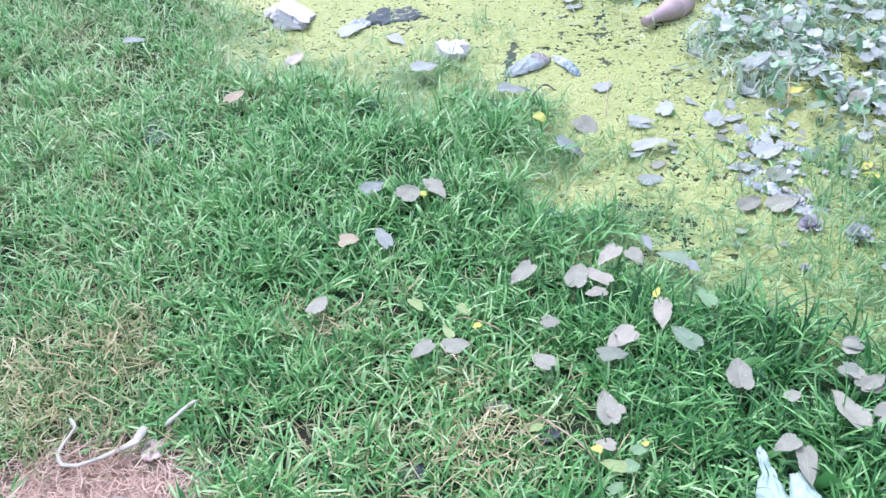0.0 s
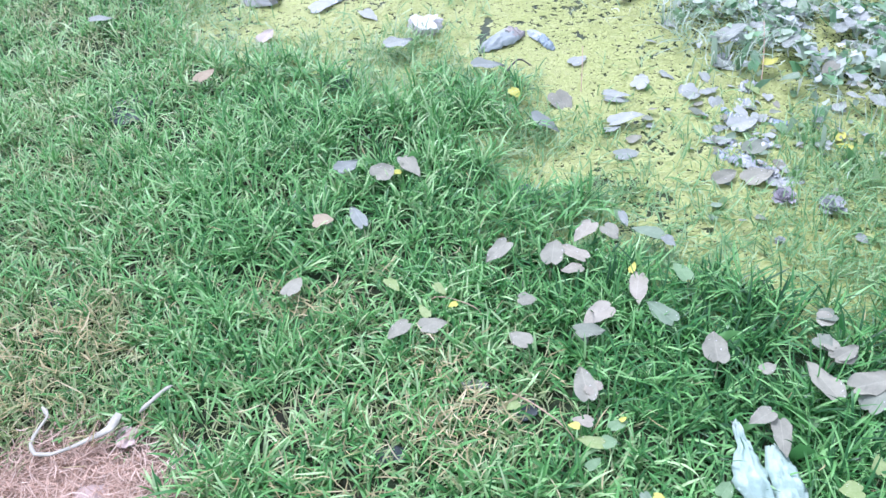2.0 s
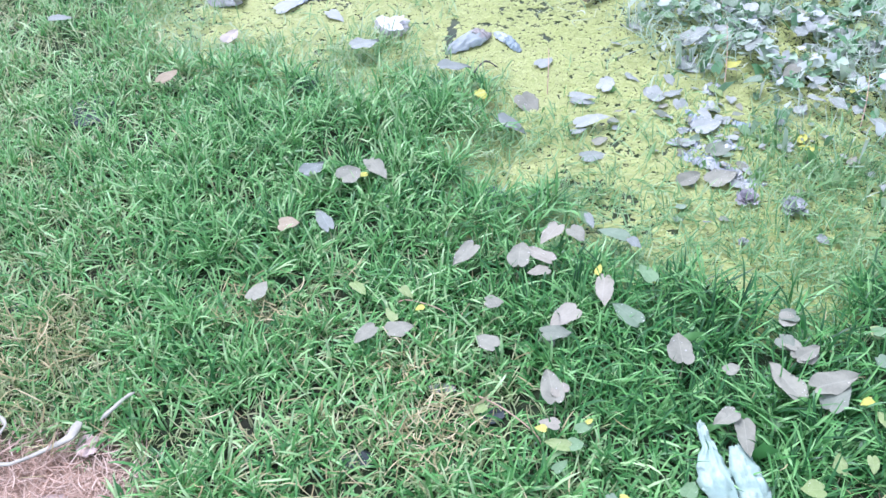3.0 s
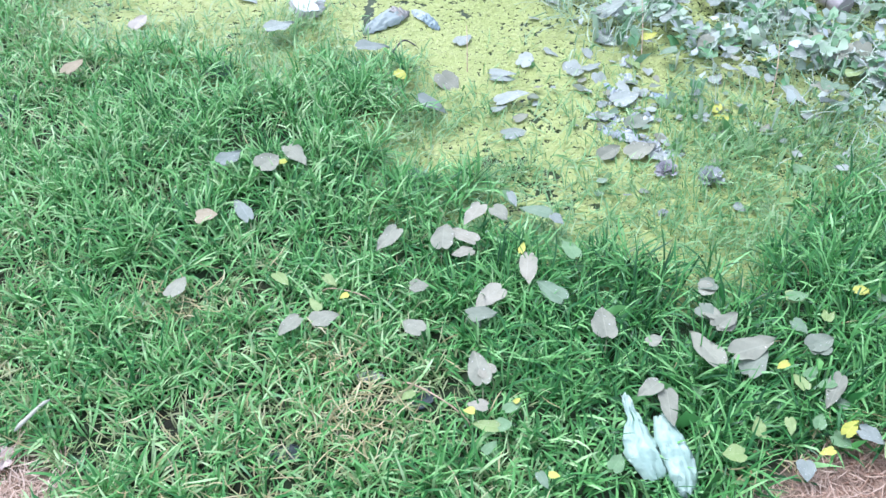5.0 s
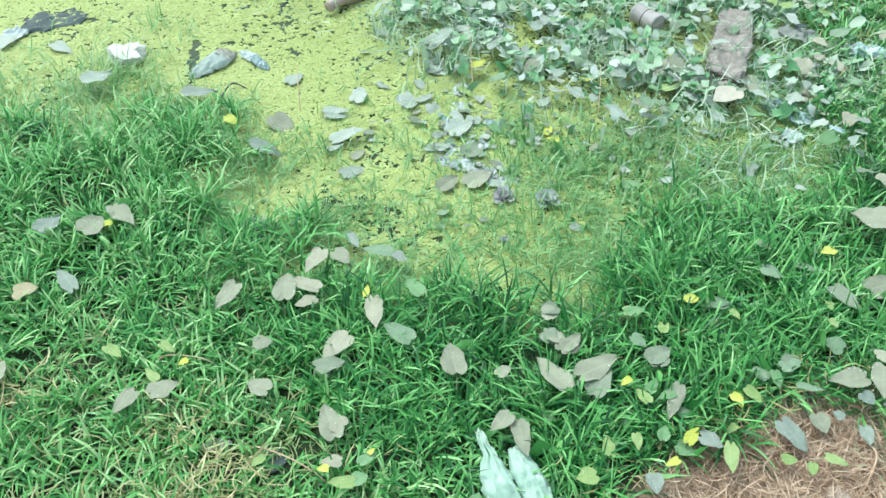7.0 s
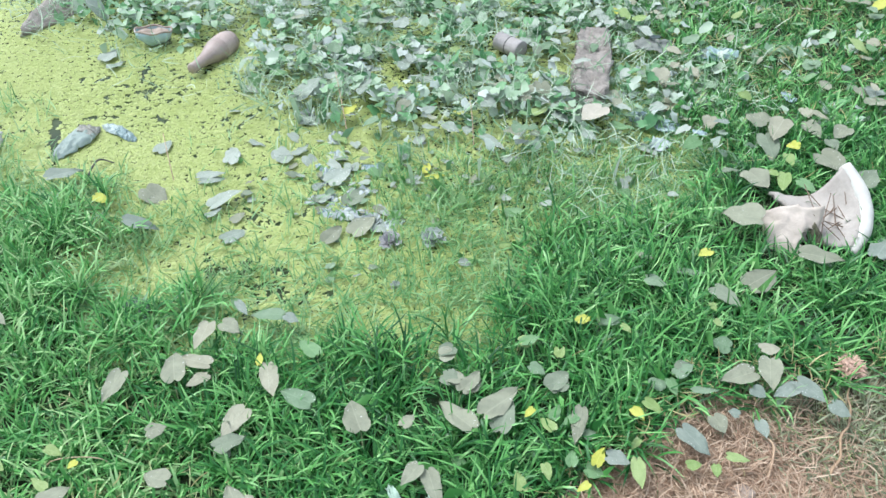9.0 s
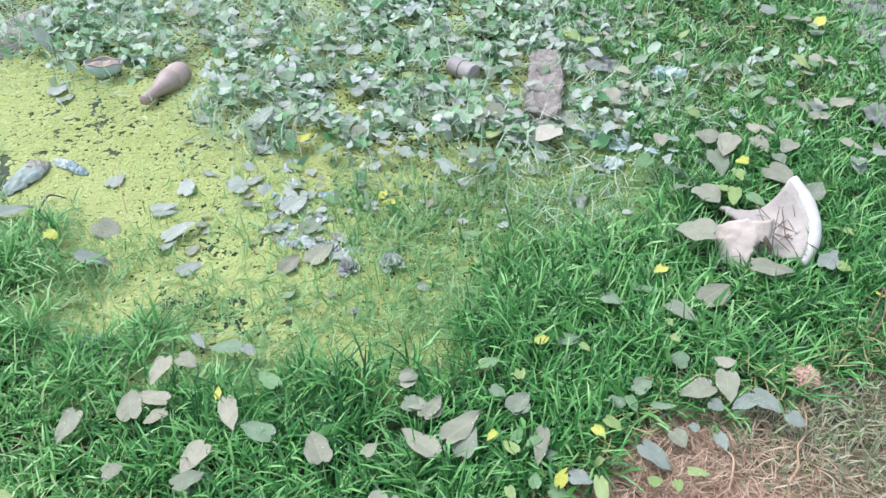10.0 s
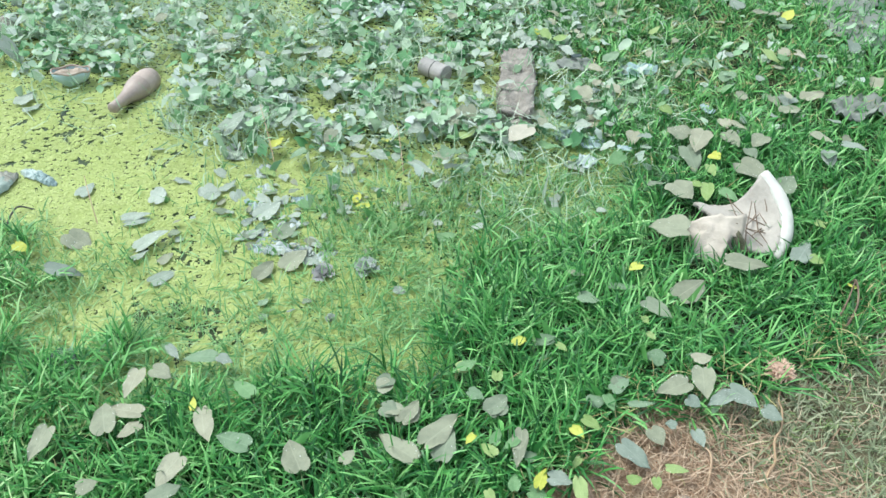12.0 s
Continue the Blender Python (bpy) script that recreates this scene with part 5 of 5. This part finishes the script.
# crumbling block
block = new("mortar_block")
block.matrix_basis = pose(2.155, 2.215, -0.02, 0, 0, -40.5)
tagged(block, "crumbling pinkish-grey mortar block overgrown by leaves", "block")
bm = bmesh.new()
bmesh.ops.create_cube(bm, size=1)
bmesh.ops.subdivide_edges(bm, edges=bm.edges[:], cuts=22, use_grid_fill=True)
for v in bm.verts:
    p = Vector((v.co.x * (0.125 + 0.03 * noise.noise(Vector((v.co.y * 4, 1, 2)))), v.co.y * 0.50, v.co.z * 0.07 + 0.035))
    corner = max(0, abs(v.co.x) + abs(v.co.y) - 0.85)
    q = p * 14
    p += Vector(noise.noise_vector(q)) * 0.018 + Vector(noise.noise_vector(q * 3)) * 0.012 + Vector(noise.noise_vector(q * 8)) * 0.006
    p.x *= 1 - 0.25 * corner
    p.y *= 1 - 0.10 * corner
    p.z -= 0.03 * corner
    v.co = p
part("body", bm, MORTAR, block)
part("chip", lump(0.05, 0.04, 0.03, 5, 0.4), MORTAR, block).location = (0.01, -0.29, 0.01)


# torn aqua bag: two limp lobes, one drawn out into a handle
def lobe(points, widths, puff, seed):
    n, m_ = 26, 14
    P = [Vector(p) for p in points]
    verts = []
    off = Vector((seed * 7.1, 0, 0))
    for i in range(n + 1):
        s = i / n * (len(P) - 1)
        k = min(int(s), len(P) - 2)
        f = s - k
        p = P[k].lerp(P[k + 1], f)
        way = (P[k + 1] - P[k]).normalized()
        side = Vector((-way.y, way.x, 0))
        w = widths[k] * (1 - f) + widths[k + 1] * f
        for j in range(m_ + 1):
            c = j / m_ * 2 - 1
            q = Vector((i * 0.22, c * 1.6, 0)) + off
            z = puff * w * math.sqrt(max(0, 1 - c * c)) + 0.014 * abs(noise.noise(q * 1.4)) + 0.006 * abs(noise.noise(q * 3.5)) - 0.006 * max(0, 1 - 5 * abs(noise.noise(Vector((c * 2.6 + 0.1 * math.sin(i * 0.4), i * 0.07, seed)))))
            edge = 1 + 0.16 * noise.noise(Vector((i * 0.6, 5 + c, seed)))
            verts.append(tuple(p + side * (c * w * edge) + way * 0.008 * noise.noise(q * 2.2) + Vector((0, 0, z))))
    faces = [(i * (m_ + 1) + j, i * (m_ + 1) + j + 1, (i + 1) * (m_ + 1) + j + 1, (i + 1) * (m_ + 1) + j) for i in range(n) for j in range(m_)]
    return thick(verts, faces, 0.0015)


bag = new("torn_plastic_bag")
bag.location = (0.65, 0.86, 0.0)
tagged(bag, "torn pale aqua plastic bag lying limp in the grass", "plastic bag")
part("handle_lobe", lobe([(-0.026, 0.112, 0.055), (-0.027, 0.085, 0.052), (-0.025, 0.055, 0.048), (-0.032, 0.025, 0.044), (-0.034, -0.015, 0.042), (-0.026, -0.050, 0.036), (-0.020, -0.078, 0.024)], [0.008, 0.011, 0.013, 0.028, 0.036, 0.032, 0.026], 0.4, 1), AQUA, bag)
part("side_lobe", lobe([(0.032, 0.052, 0.05), (0.028, 0.005, 0.05), (0.032, -0.045, 0.045), (0.030, -0.090, 0.035), (0.026, -0.122, 0.018)], [0.016, 0.028, 0.031, 0.028, 0.020], 0.4, 2), AQUA, bag)
part("fold", lobe([(-0.004, 0.018, 0.030), (0.0, -0.02, 0.030), (0.002, -0.065, 0.022)], [0.010, 0.016, 0.014], 0.5, 3), AQUA, bag, "creased shaded fold")


# white ribbon with a torn pink end, and a bleached blade
def strip(points, widths, lift=0.0018):
    P = [Vector(p) for p in points]
    verts, faces = [], []
    for k, p in enumerate(P):
        way = (P[min(k + 1, len(P) - 1)] - P[max(k - 1, 0)]).normalized()
        side = Vector((-way.y, way.x, 0))
        for c, z in ((-1, 0.0), (-0.4, lift), (0.4, lift * 1.2), (1, 0.001)):
            verts.append(tuple(p + side * widths[k] * c + Vector((0, 0, z))))
    for k in range(len(P) - 1):
        for j in range(3):
            faces.append((k * 4 + j, k * 4 + j + 1, k * 4 + j + 5, k * 4 + j + 4))
    bm = thick(verts, faces, 0.0015)
    bmesh.ops.subdivide_edges(bm, edges=bm.edges[:], cuts=1, smooth=0.6)
    return bm


ribbon = new("white_ribbon")
ribbon.location = (-0.765, 1.083, 0.014)
tagged(ribbon, "curled dirty-white ribbon at the edge of dry straw", "ribbon")
part("band", strip([(-0.09, 0.08, 0.045), (-0.073, 0.058, 0.042), (-0.086, 0.028, 0.038), (-0.095, -0.006, 0.034), (-0.080, -0.030, 0.03), (-0.044, -0.034, 0.03), (0.0, -0.02, 0.032), (0.04, -0.004, 0.036), (0.072, 0.012, 0.04), (0.086, 0.045, 0.045)],
                   [0.0025, 0.0035, 0.0035, 0.0035, 0.004, 0.004, 0.0045, 0.006, 0.010, 0.008]), RIBBON, ribbon)
part("torn_end", crumple(0.05, 0.062, 31, 0.3, 10), PINKISH, ribbon, "crumpled pinkish torn end").location = (0.102, 0.002, 0.014)
thing("bleached_blade", strip([(-0.034, -0.032, 0.05), (-0.012, -0.01, 0.056), (0.012, 0.014, 0.06), (0.03, 0.032, 0.055)], [0.001, 0.0045, 0.004, 0.0005], 0.002), RIBBON, pose(-0.60, 1.155, 0.012), "bleached white dead grass blade lying on the turf", "grass blade")

# white foam pieces
thing("foam_chunk", lump(0.10, 0.12, 0.055, 17, 0.7, 6), FOAM, pose(-0.58, 3.24, -0.012, 0, 0, 20), "bright white broken foam chunk beside the duckweed", "foam")
thing("foam_chunk", lump(0.066, 0.066, 0.042, 19, 0.8, 4), FOAM, pose(0.075, 2.835, WATER_Z - 0.004, 0, 0, -15), "small bright white foam piece floating on duckweed", "foam")

# wrappers, sheets and tatters
def scrap(x, y, z, w, h, yaw, material, seed, label, amp=0.22, name="plastic_scrap", category="litter"):
    return thing(name, crumple(w, h, seed, amp), material, pose(x, y, z, 0, 0, yaw), label, category)


FILM = plain("pale_aqua_film", (0.40, 0.48, 0.47), (0.52, 0.59, 0.575), 4, 0.4, 0.2)
FILM_END = plain("dark_teal_film", (0.20, 0.29, 0.30), (0.33, 0.42, 0.43), 7, 0.4, 0.2)
wrapper = new("wrapper")
wrapper.location = (0.497, 2.70, WATER_Z)
tagged(wrapper, "narrow pale blue folded wrapper floating on duckweed", "wrapper")
part("white_half", lobe([(-0.036, 0.075, 0.002), (-0.02, 0.045, 0.008), (0.0, 0.01, 0.008), (0.008, -0.01, 0.004)], [0.006, 0.021, 0.022, 0.016], 0.5, 8), FILM, wrapper)
part("blue_half", lobe([(0.0, 0.012, 0.01), (0.012, -0.022, 0.010), (0.024, -0.05, 0.007), (0.036, -0.072, 0.002)], [0.016, 0.02, 0.017, 0.006], 0.5, 9), FILM_END, wrapper, "dark teal end of the wrapper")
packet = new("wrapper")
packet.location = (0.352, 2.712, WATER_Z)
tagged(packet, "grey-green soaked packet with a brown end on duckweed", "wrapper")
part("sleeve", lobe([(-0.086, -0.060, 0.0), (-0.055, -0.038, 0.006), (-0.01, -0.004, 0.010), (0.045, 0.034, 0.010)], [0.006, 0.030, 0.044, 0.046], 0.4, 5), plain("grey_green_foil", (0.22, 0.28, 0.25), (0.36, 0.42, 0.385), 14, 0.5, 0.3), packet)
part("torn_end", lobe([(0.030, 0.024, 0.009), (0.055, 0.040, 0.012), (0.085, 0.058, 0.002)], [0.044, 0.042, 0.022], 0.45, 6), plain("dull_brown_foil", (0.25, 0.245, 0.21), (0.37, 0.36, 0.32), 14, 0.5, 0.3), packet, "dull brown torn end")
# mud-caked slab of stone at the far shore
thing("muddy_stone", lump(0.32, 0.085, 0.06, 61, 0.3, 6), plain("mud_caked_stone", (0.27, 0.235, 0.21), (0.47, 0.425, 0.385), 22, 0.9, 0.9), pose(0.56, 3.83, WATER_Z - 0.01, 0, 0, 54), "pinkish-grey mud-caked stone lying in duckweed", "stone")
scrap(2.13, 3.06, 0.01, 0.17, 0.13, -30, PALEBAG, 43, "crumpled pale bluish plastic bag among pond weeds", 0.4, "plastic_bag", "plastic bag")
scrap(1.32, 3.72, WATER_Z, 0.17, 0.10, 30, PALEBAG, 44, "pale bluish plastic scrap between weeds")
scrap(0.98, 1.90, WATER_Z, 0.12, 0.06, -34, GREYBAG, 45, "tangled grey plastic tatters on the duckweed", 0.3)
scrap(1.05, 1.98, WATER_Z, 0.09, 0.06, 10, GREYBAG, 46, "grey plastic tatters caught in weeds", 0.35)
scrap(1.02, 2.12, WATER_Z, 0.08, 0.06, 60, PALEBAG, 47, "pale plastic tatters caught in weeds", 0.35)
scrap(2.42, 2.17, 0.045, 0.17, 0.11, -40, SHEET, 48, "grey plastic sheet with a dark tear", 0.2)
scrap(2.43, 2.18, 0.075, 0.05, 0.03, -20, SLATE, 49, "dark slate shred lying on a grey sheet", 0.2)
scrap(2.59, 2.0, 0.03, 0.17, 0.09, -30, TEAL, 50, "thin teal plastic shred in the grass", 0.3)
scrap(3.02, 1.32, 0.035, 0.26, 0.18, -20, SHEET, 51, "dull grey crumpled sack half hidden by grass", 0.3, "sack", "sack")
scrap(3.70, 1.68, 0.035, 0.48, 0.40, -30, SHEET, 52, "wide grey plastic sheet spread over grass", 0.07, "plastic_sheet", "plastic sheet")
scrap(3.86, 1.93, 0.035, 0.42, 0.34, 15, SHEET, 53, "creased grey plastic sheet spread over grass", 0.07, "plastic_sheet", "plastic sheet")
scrap(2.13, 1.76, 0.0, 0.11, 0.09, -50, BLUEBAG, 54, "pale blue plastic tatter at the pond's edge", 0.35)
scrap(2.03, 1.69, 0.0, 0.09, 0.07, 10, PALEBAG, 55, "pale plastic tatter at the pond's edge", 0.35)
scrap(2.08, 1.86, 0.0, 0.08, 0.07, 50, BLUEBAG, 56, "small blue-white plastic shred in weeds", 0.35)
# three dark scraps added where the turf only has dark gaps
scrap(0.20, 1.085, 0.014, 0.06, 0.075, 20, SLATE, 57, "dark slate scrap added for a dark gap in the grass", 0.08)
scrap(-0.10, 0.99, 0.014, 0.09, 0.05, 10, SLATE, 58, "dark scrap added for a dark gap in the grass", 0.08)
scrap(-0.93, 1.53, 0.014, 0.06, 0.04, 30, SLATE, 59, "dark bluish scrap added for a dark gap in the grass", 0.2)
scrap(0.10, 1.15, 0.02, 0.07, 0.03, 0, SHEET, 60, "dull grey plastic shred sunk in the grass", 0.2)
scrap(0.30, 1.82, WATER_Z + 0.012, 0.11, 0.12, 70, SLATE, 61, "dark soaked plastic piece at the pond's edge", 0.15)
scrap(-0.92, 2.40, 0.02, 0.16, 0.20, 20, SLATE, 62, "dark soaked plastic sheet sunk in the grass", 0.05)
scrap(-0.24, 2.47, 0.015, 0.12, 0.08, 10, SLATE, 63, "dark soaked plastic piece at the pond's edge", 0.2)
scrap(-0.15, 3.21, WATER_Z, 0.26, 0.16, 10, SLATE, 64, "dark slate plastic sheet floating among duckweed", 0.12)
scrap(-0.28, 3.14, WATER_Z, 0.11, 0.08, 25, PALEBAG, 65, "pale pinkish plastic scrap on duckweed", 0.4)

scrap(1.08, 1.80, WATER_Z, 0.08, 0.05, 20, GREYBAG, 67, "grey plastic tatters beside a floating rosette", 0.3)
scrap(0.92, 2.02, WATER_Z, 0.07, 0.05, -20, GREYBAG, 68, "small grey plastic tatter on the duckweed", 0.35)
scrap(1.12, 2.30, WATER_Z, 0.09, 0.06, 50, GREYBAG, 69, "grey plastic tatter between weeds", 0.3)
scrap(1.20, 2.62, WATER_Z, 0.10, 0.08, 10, GREYBAG, 70, "greyish plastic film caught in weeds", 0.3)
scrap(1.45, 2.75, 0.0, 0.13, 0.10, -40, PALEBAG, 71, "pale plastic film caught in weeds", 0.35)
scrap(1.75, 2.25, 0.0, 0.13, 0.07, -35, PALEBAG, 72, "pale bluish plastic strip under weeds", 0.25)

rt = random.Random(77)
for k in range(26):
    material, look_ = rt.choice(((GREYBAG, "grey"), (PALEBAG, "pale"), (BLUEBAG, "bluish-white")))
    at = (rt.gauss(1.0, 0.08), rt.gauss(2.0, 0.13)) if k < 14 else (rt.gauss(2.2, 0.12), rt.gauss(1.78, 0.10)) if k < 20 else (rt.uniform(2.5, 3.4), rt.uniform(1.5, 2.6))
    wet = k < 14
    scrap(at[0], at[1], WATER_Z if wet else 0.03, rt.uniform(0.035, 0.075), rt.uniform(0.025, 0.05), rt.uniform(0, 360), material, 100 + k,
          "small " + look_ + " plastic tatter " + ("on the duckweed" if wet else "in rough grass"), rt.uniform(0.2, 0.4))

# half a rusty-edged tin bowl
half = new("tin_bowl")
half.matrix_basis = pose(0.785, 3.27, WATER_Z + 0.008, -10, 6, -14) @ Matrix.Diagonal((0.82, 0.82, 0.95, 1))
tagged(half, "dented teal tin bowl with a rusty rim among weeds", "tin bowl")
bm = bmesh.new()
rings = []
for k in range(9):
    a = k / 8 * math.pi / 2
    rings.append([bm.verts.new((0.085 * math.sin(a) * math.cos(s), 0.07 * math.sin(a) * math.sin(s), 0.06 * (1 - math.cos(a)))) for s in [2 * math.pi * q / 24 for q in range(24)]])
for a, b in zip(rings, rings[1:]):
    for s in range(24):
        bm.faces.new((a[s], b[s], b[(s + 1) % 24], a[(s + 1) % 24]))
bmesh.ops.remove_doubles(bm, verts=bm.verts[:], dist=0.0005)
for v in bm.verts:
    v.co += Vector(noise.noise_vector(v.co * 25)) * 0.006
bmesh.ops.solidify(bm, geom=bm.faces[:], thickness=0.003)
part("shell", bm, TEAL, half)
part("rim", tube([(0.086 * math.cos(q * math.pi / 16), 0.071 * math.sin(q * math.pi / 16), 0.06 + 0.004 * math.sin(q)) for q in range(33)], 0.0045, 6), RUST, half, "rusty brown rim")
part("debris", crumple(0.165, 0.135, 88, 0.16, 18, 0.1), RUST, half, "crumpled brown debris filling the bowl").location = (0, 0, 0.046)


# frilly floating rosettes
def rosette(x, y, size, material, seed, label):
    base = new("water_lettuce")
    base.location = (x, y, WATER_Z)
    tagged(base, label, "water plant", "floating rosettes")
    r = random.Random(seed)
    for k in range(13):
        ring = k / 13
        yaw, pitch = k * 137.5, 12 + 50 * (1 - ring)
        ln = size * (0.55 + 0.45 * ring)
        verts, faces = [], []
        for i in range(8):
            for j in range(7):
                u, c = i / 7, j / 6 * 2 - 1
                w = 0.5 * (0.25 + 0.75 * u) * (1 - 0.25 * max(0, u - 0.8) * 5)
                verts.append((u - 0.08 * c * c * u, w * c, 0.10 * math.cos(c * 7 + seed) * u * u + 0.12 * abs(c) * u + r.uniform(-0.02, 0.02) * u))
        for i in range(7):
            for j in range(6):
                q = i * 7 + j
                faces.append((q, q + 1, q + 8, q + 7))
        p = part("leaf", smooth(mesh_of("leaf", verts, faces)), material, base)
        p.matrix_basis = pose(0, 0, 0.002, 0, -pitch, yaw) @ Matrix.Diagonal((ln, ln, ln, 1))
    return base


rosette(1.142, 1.672, 0.050, LETTUCE, 1, "silvery frilled floating rosette on duckweed")
rosette(1.028, 1.727, 0.045, LILAC, 2, "lilac-grey withered floating rosette on duckweed")
rosette(1.03, 1.84, 0.034, LETTUCE, 3, "small silvery floating rosette beside tatters")
rosette(1.10, 2.48, 0.035, LETTUCE, 4, "small silvery floating rosette between weeds")
rosette(0.955, 1.56, 0.02, LETTUCE, 5, "tiny pinkish-white floating rosette on duckweed")

# straw ball, roots and stalks
ball = new("straw_ball")
ball.location = (1.742, 0.703, 0.026)
tagged(ball, "small matted ball of reddish-brown dry straw", "straw")
rb = random.Random(14)
verts, faces = [], []
for k in range(230):
    a, b, rad = rb.uniform(0, 6.28), rb.uniform(-0.1, 1.3), rb.uniform(0.6, 1.0)
    c = Vector((0.033 * math.cos(a) * math.cos(b), 0.028 * math.sin(a) * math.cos(b), 0.018 * math.sin(b))) * rad + Vector((0, 0, 0.012))
    d = Vector((rb.uniform(-1, 1), rb.uniform(-1, 1), rb.uniform(-0.35, 0.35))).normalized() * rb.uniform(0.010, 0.021)
    s = d.cross(Vector((0, 0, 1))).normalized() * 0.0016
    q = len(verts)
    bow = Vector((0, 0, rb.uniform(0, 0.006)))
    verts += [c - d - s, c - d + s, c + bow + s, c + bow - s, c + d + s * 0.3, c + d - s * 0.3]
    faces += [(q, q + 1, q + 2, q + 3), (q + 3, q + 2, q + 4, q + 5)]
part("straw_wad", mesh_of("straw_wad", verts, faces), plain("reddish_straw", (0.56, 0.34, 0.25), (0.78, 0.56, 0.44), 30, 0.7), ball)


def stalk(points, rad, material, label, name="root", category="root"):
    P = [Vector(p) for p in points]
    fine = []
    for k in range(len(P) - 1):
        a, b, c, d = P[max(k - 1, 0)], P[k], P[k + 1], P[min(k + 2, len(P) - 1)]
        for q in range(6):
            t = q / 6
            fine.append(0.5 * ((2 * b) + (c - a) * t + (2 * a - 5 * b + 4 * c - d) * t * t + (3 * b - a - 3 * c + d) * t ** 3))
    fine.append(P[-1])
    o = fine[0].copy()
    o.z = 0
    radii = [rad * (1 - 0.45 * k / len(fine)) * (1 + 0.25 * noise.noise(p * 60)) for k, p in enumerate(fine)]
    return thing(name, tube([p - o + Vector((0, 0, 0.0)) for p in fine], radii, 7), material, Matrix.Translation(o), label, category)


stalk([(1.434, 0.488, 0.004), (1.469, 0.530, 0.030), (1.514, 0.544, 0.034), (1.559, 0.580, 0.036), (1.599, 0.592, 0.036), (1.644, 0.622, 0.036), (1.669, 0.650, 0.034), (1.714, 0.673, 0.02)], 0.0037, ROOT, "pale winding root along trodden ground")
stalk([(1.33, 0.58, 0.0), (1.385, 0.618, 0.035), (1.41, 0.645, 0.042), (1.40, 0.68, 0.045)], 0.0035, REDSTALK, "thin pale dry stalk standing out of straw", "dry_stalk", "stalk")
stalk([(1.976, 0.697, 0.005), (2.022, 0.698, 0.05), (2.081, 0.72, 0.075), (2.144, 0.77, 0.08), (2.18, 0.80, 0.0)], 0.0038, TWIG, "forked brown root at the turf's edge")
stalk([(1.95, 0.73, 0.004), (1.995, 0.722, 0.05), (2.053, 0.735, 0.065), (2.14, 0.768, 0.078)], 0.0034, TWIG, "forked brown root at the turf's edge")
stalk([(1.83, 0.695, 0.012), (1.87, 0.688, 0.02), (1.93, 0.675, 0.012), (1.98, 0.67, 0.006)], 0.004, ROOT, "thin dark twig across the turf")
stalk([(1.628, 0.459, 0.015), (1.611, 0.426, 0.015), (1.624, 0.399, 0.012), (1.66, 0.38, 0.008)], 0.003, REDSTALK, "thin curled straw-coloured stalk", "dry_stalk", "stalk")
scrap(2.075, 0.728, 0.0, 0.06, 0.05, 20, SLATE, 66, "dark charred scrap by a root", 0.3)
for x0, y0, x1, y1 in ((1.155, 2.27, 1.26, 2.58), (1.49, 2.0, 1.585, 2.18), (0.575, 2.345, 0.605, 2.50)):
    stalk([(x0, y0, -0.02), (x0 * 0.6 + x1 * 0.4, y0 * 0.6 + y1 * 0.4, 0.05), (x1, y1, 0.07)], 0.002, REDSTALK, "slender reddish stalk rising from the pond", "weed_stalk", "stalk")
stalk([(0.16, 1.115, 0.0), (0.175, 1.098, 0.05), (0.234, 1.041, 0.06), (0.284, 0.981, 0.05), (0.29, 0.97, 0.0)], 0.0022, REDSTALK, "yellowish creeping vine stem in the grass", "vine_stem", "stalk")
stalk([(0.0, 1.42, 0.0), (0.03, 1.40, 0.055), (0.085, 1.376, 0.06), (0.13, 1.348, 0.05), (0.14, 1.34, 0.0)], 0.002, REDSTALK, "yellowish creeping vine stem in the grass", "vine_stem", "stalk")
stalk([(0.33, 2.48, WATER_Z), (0.37, 2.53, 0.004), (0.40, 2.55, 0.008), (0.44, 2.54, WATER_Z)], 0.004, DARK, "thin dark bent stick afloat on duckweed", "stick", "stick")
thing("stone", lump(0.034, 0.028, 0.018, 22, 0.3), RUST, pose(1.275, 0.595, -0.006), "pale pinkish half-buried stone in straw", "stone")
thing("stone", lump(0.05, 0.06, 0.02, 23, 0.3), RUST, pose(-0.72, 0.93, -0.006), "pale pinkish half-buried stone in straw", "stone")
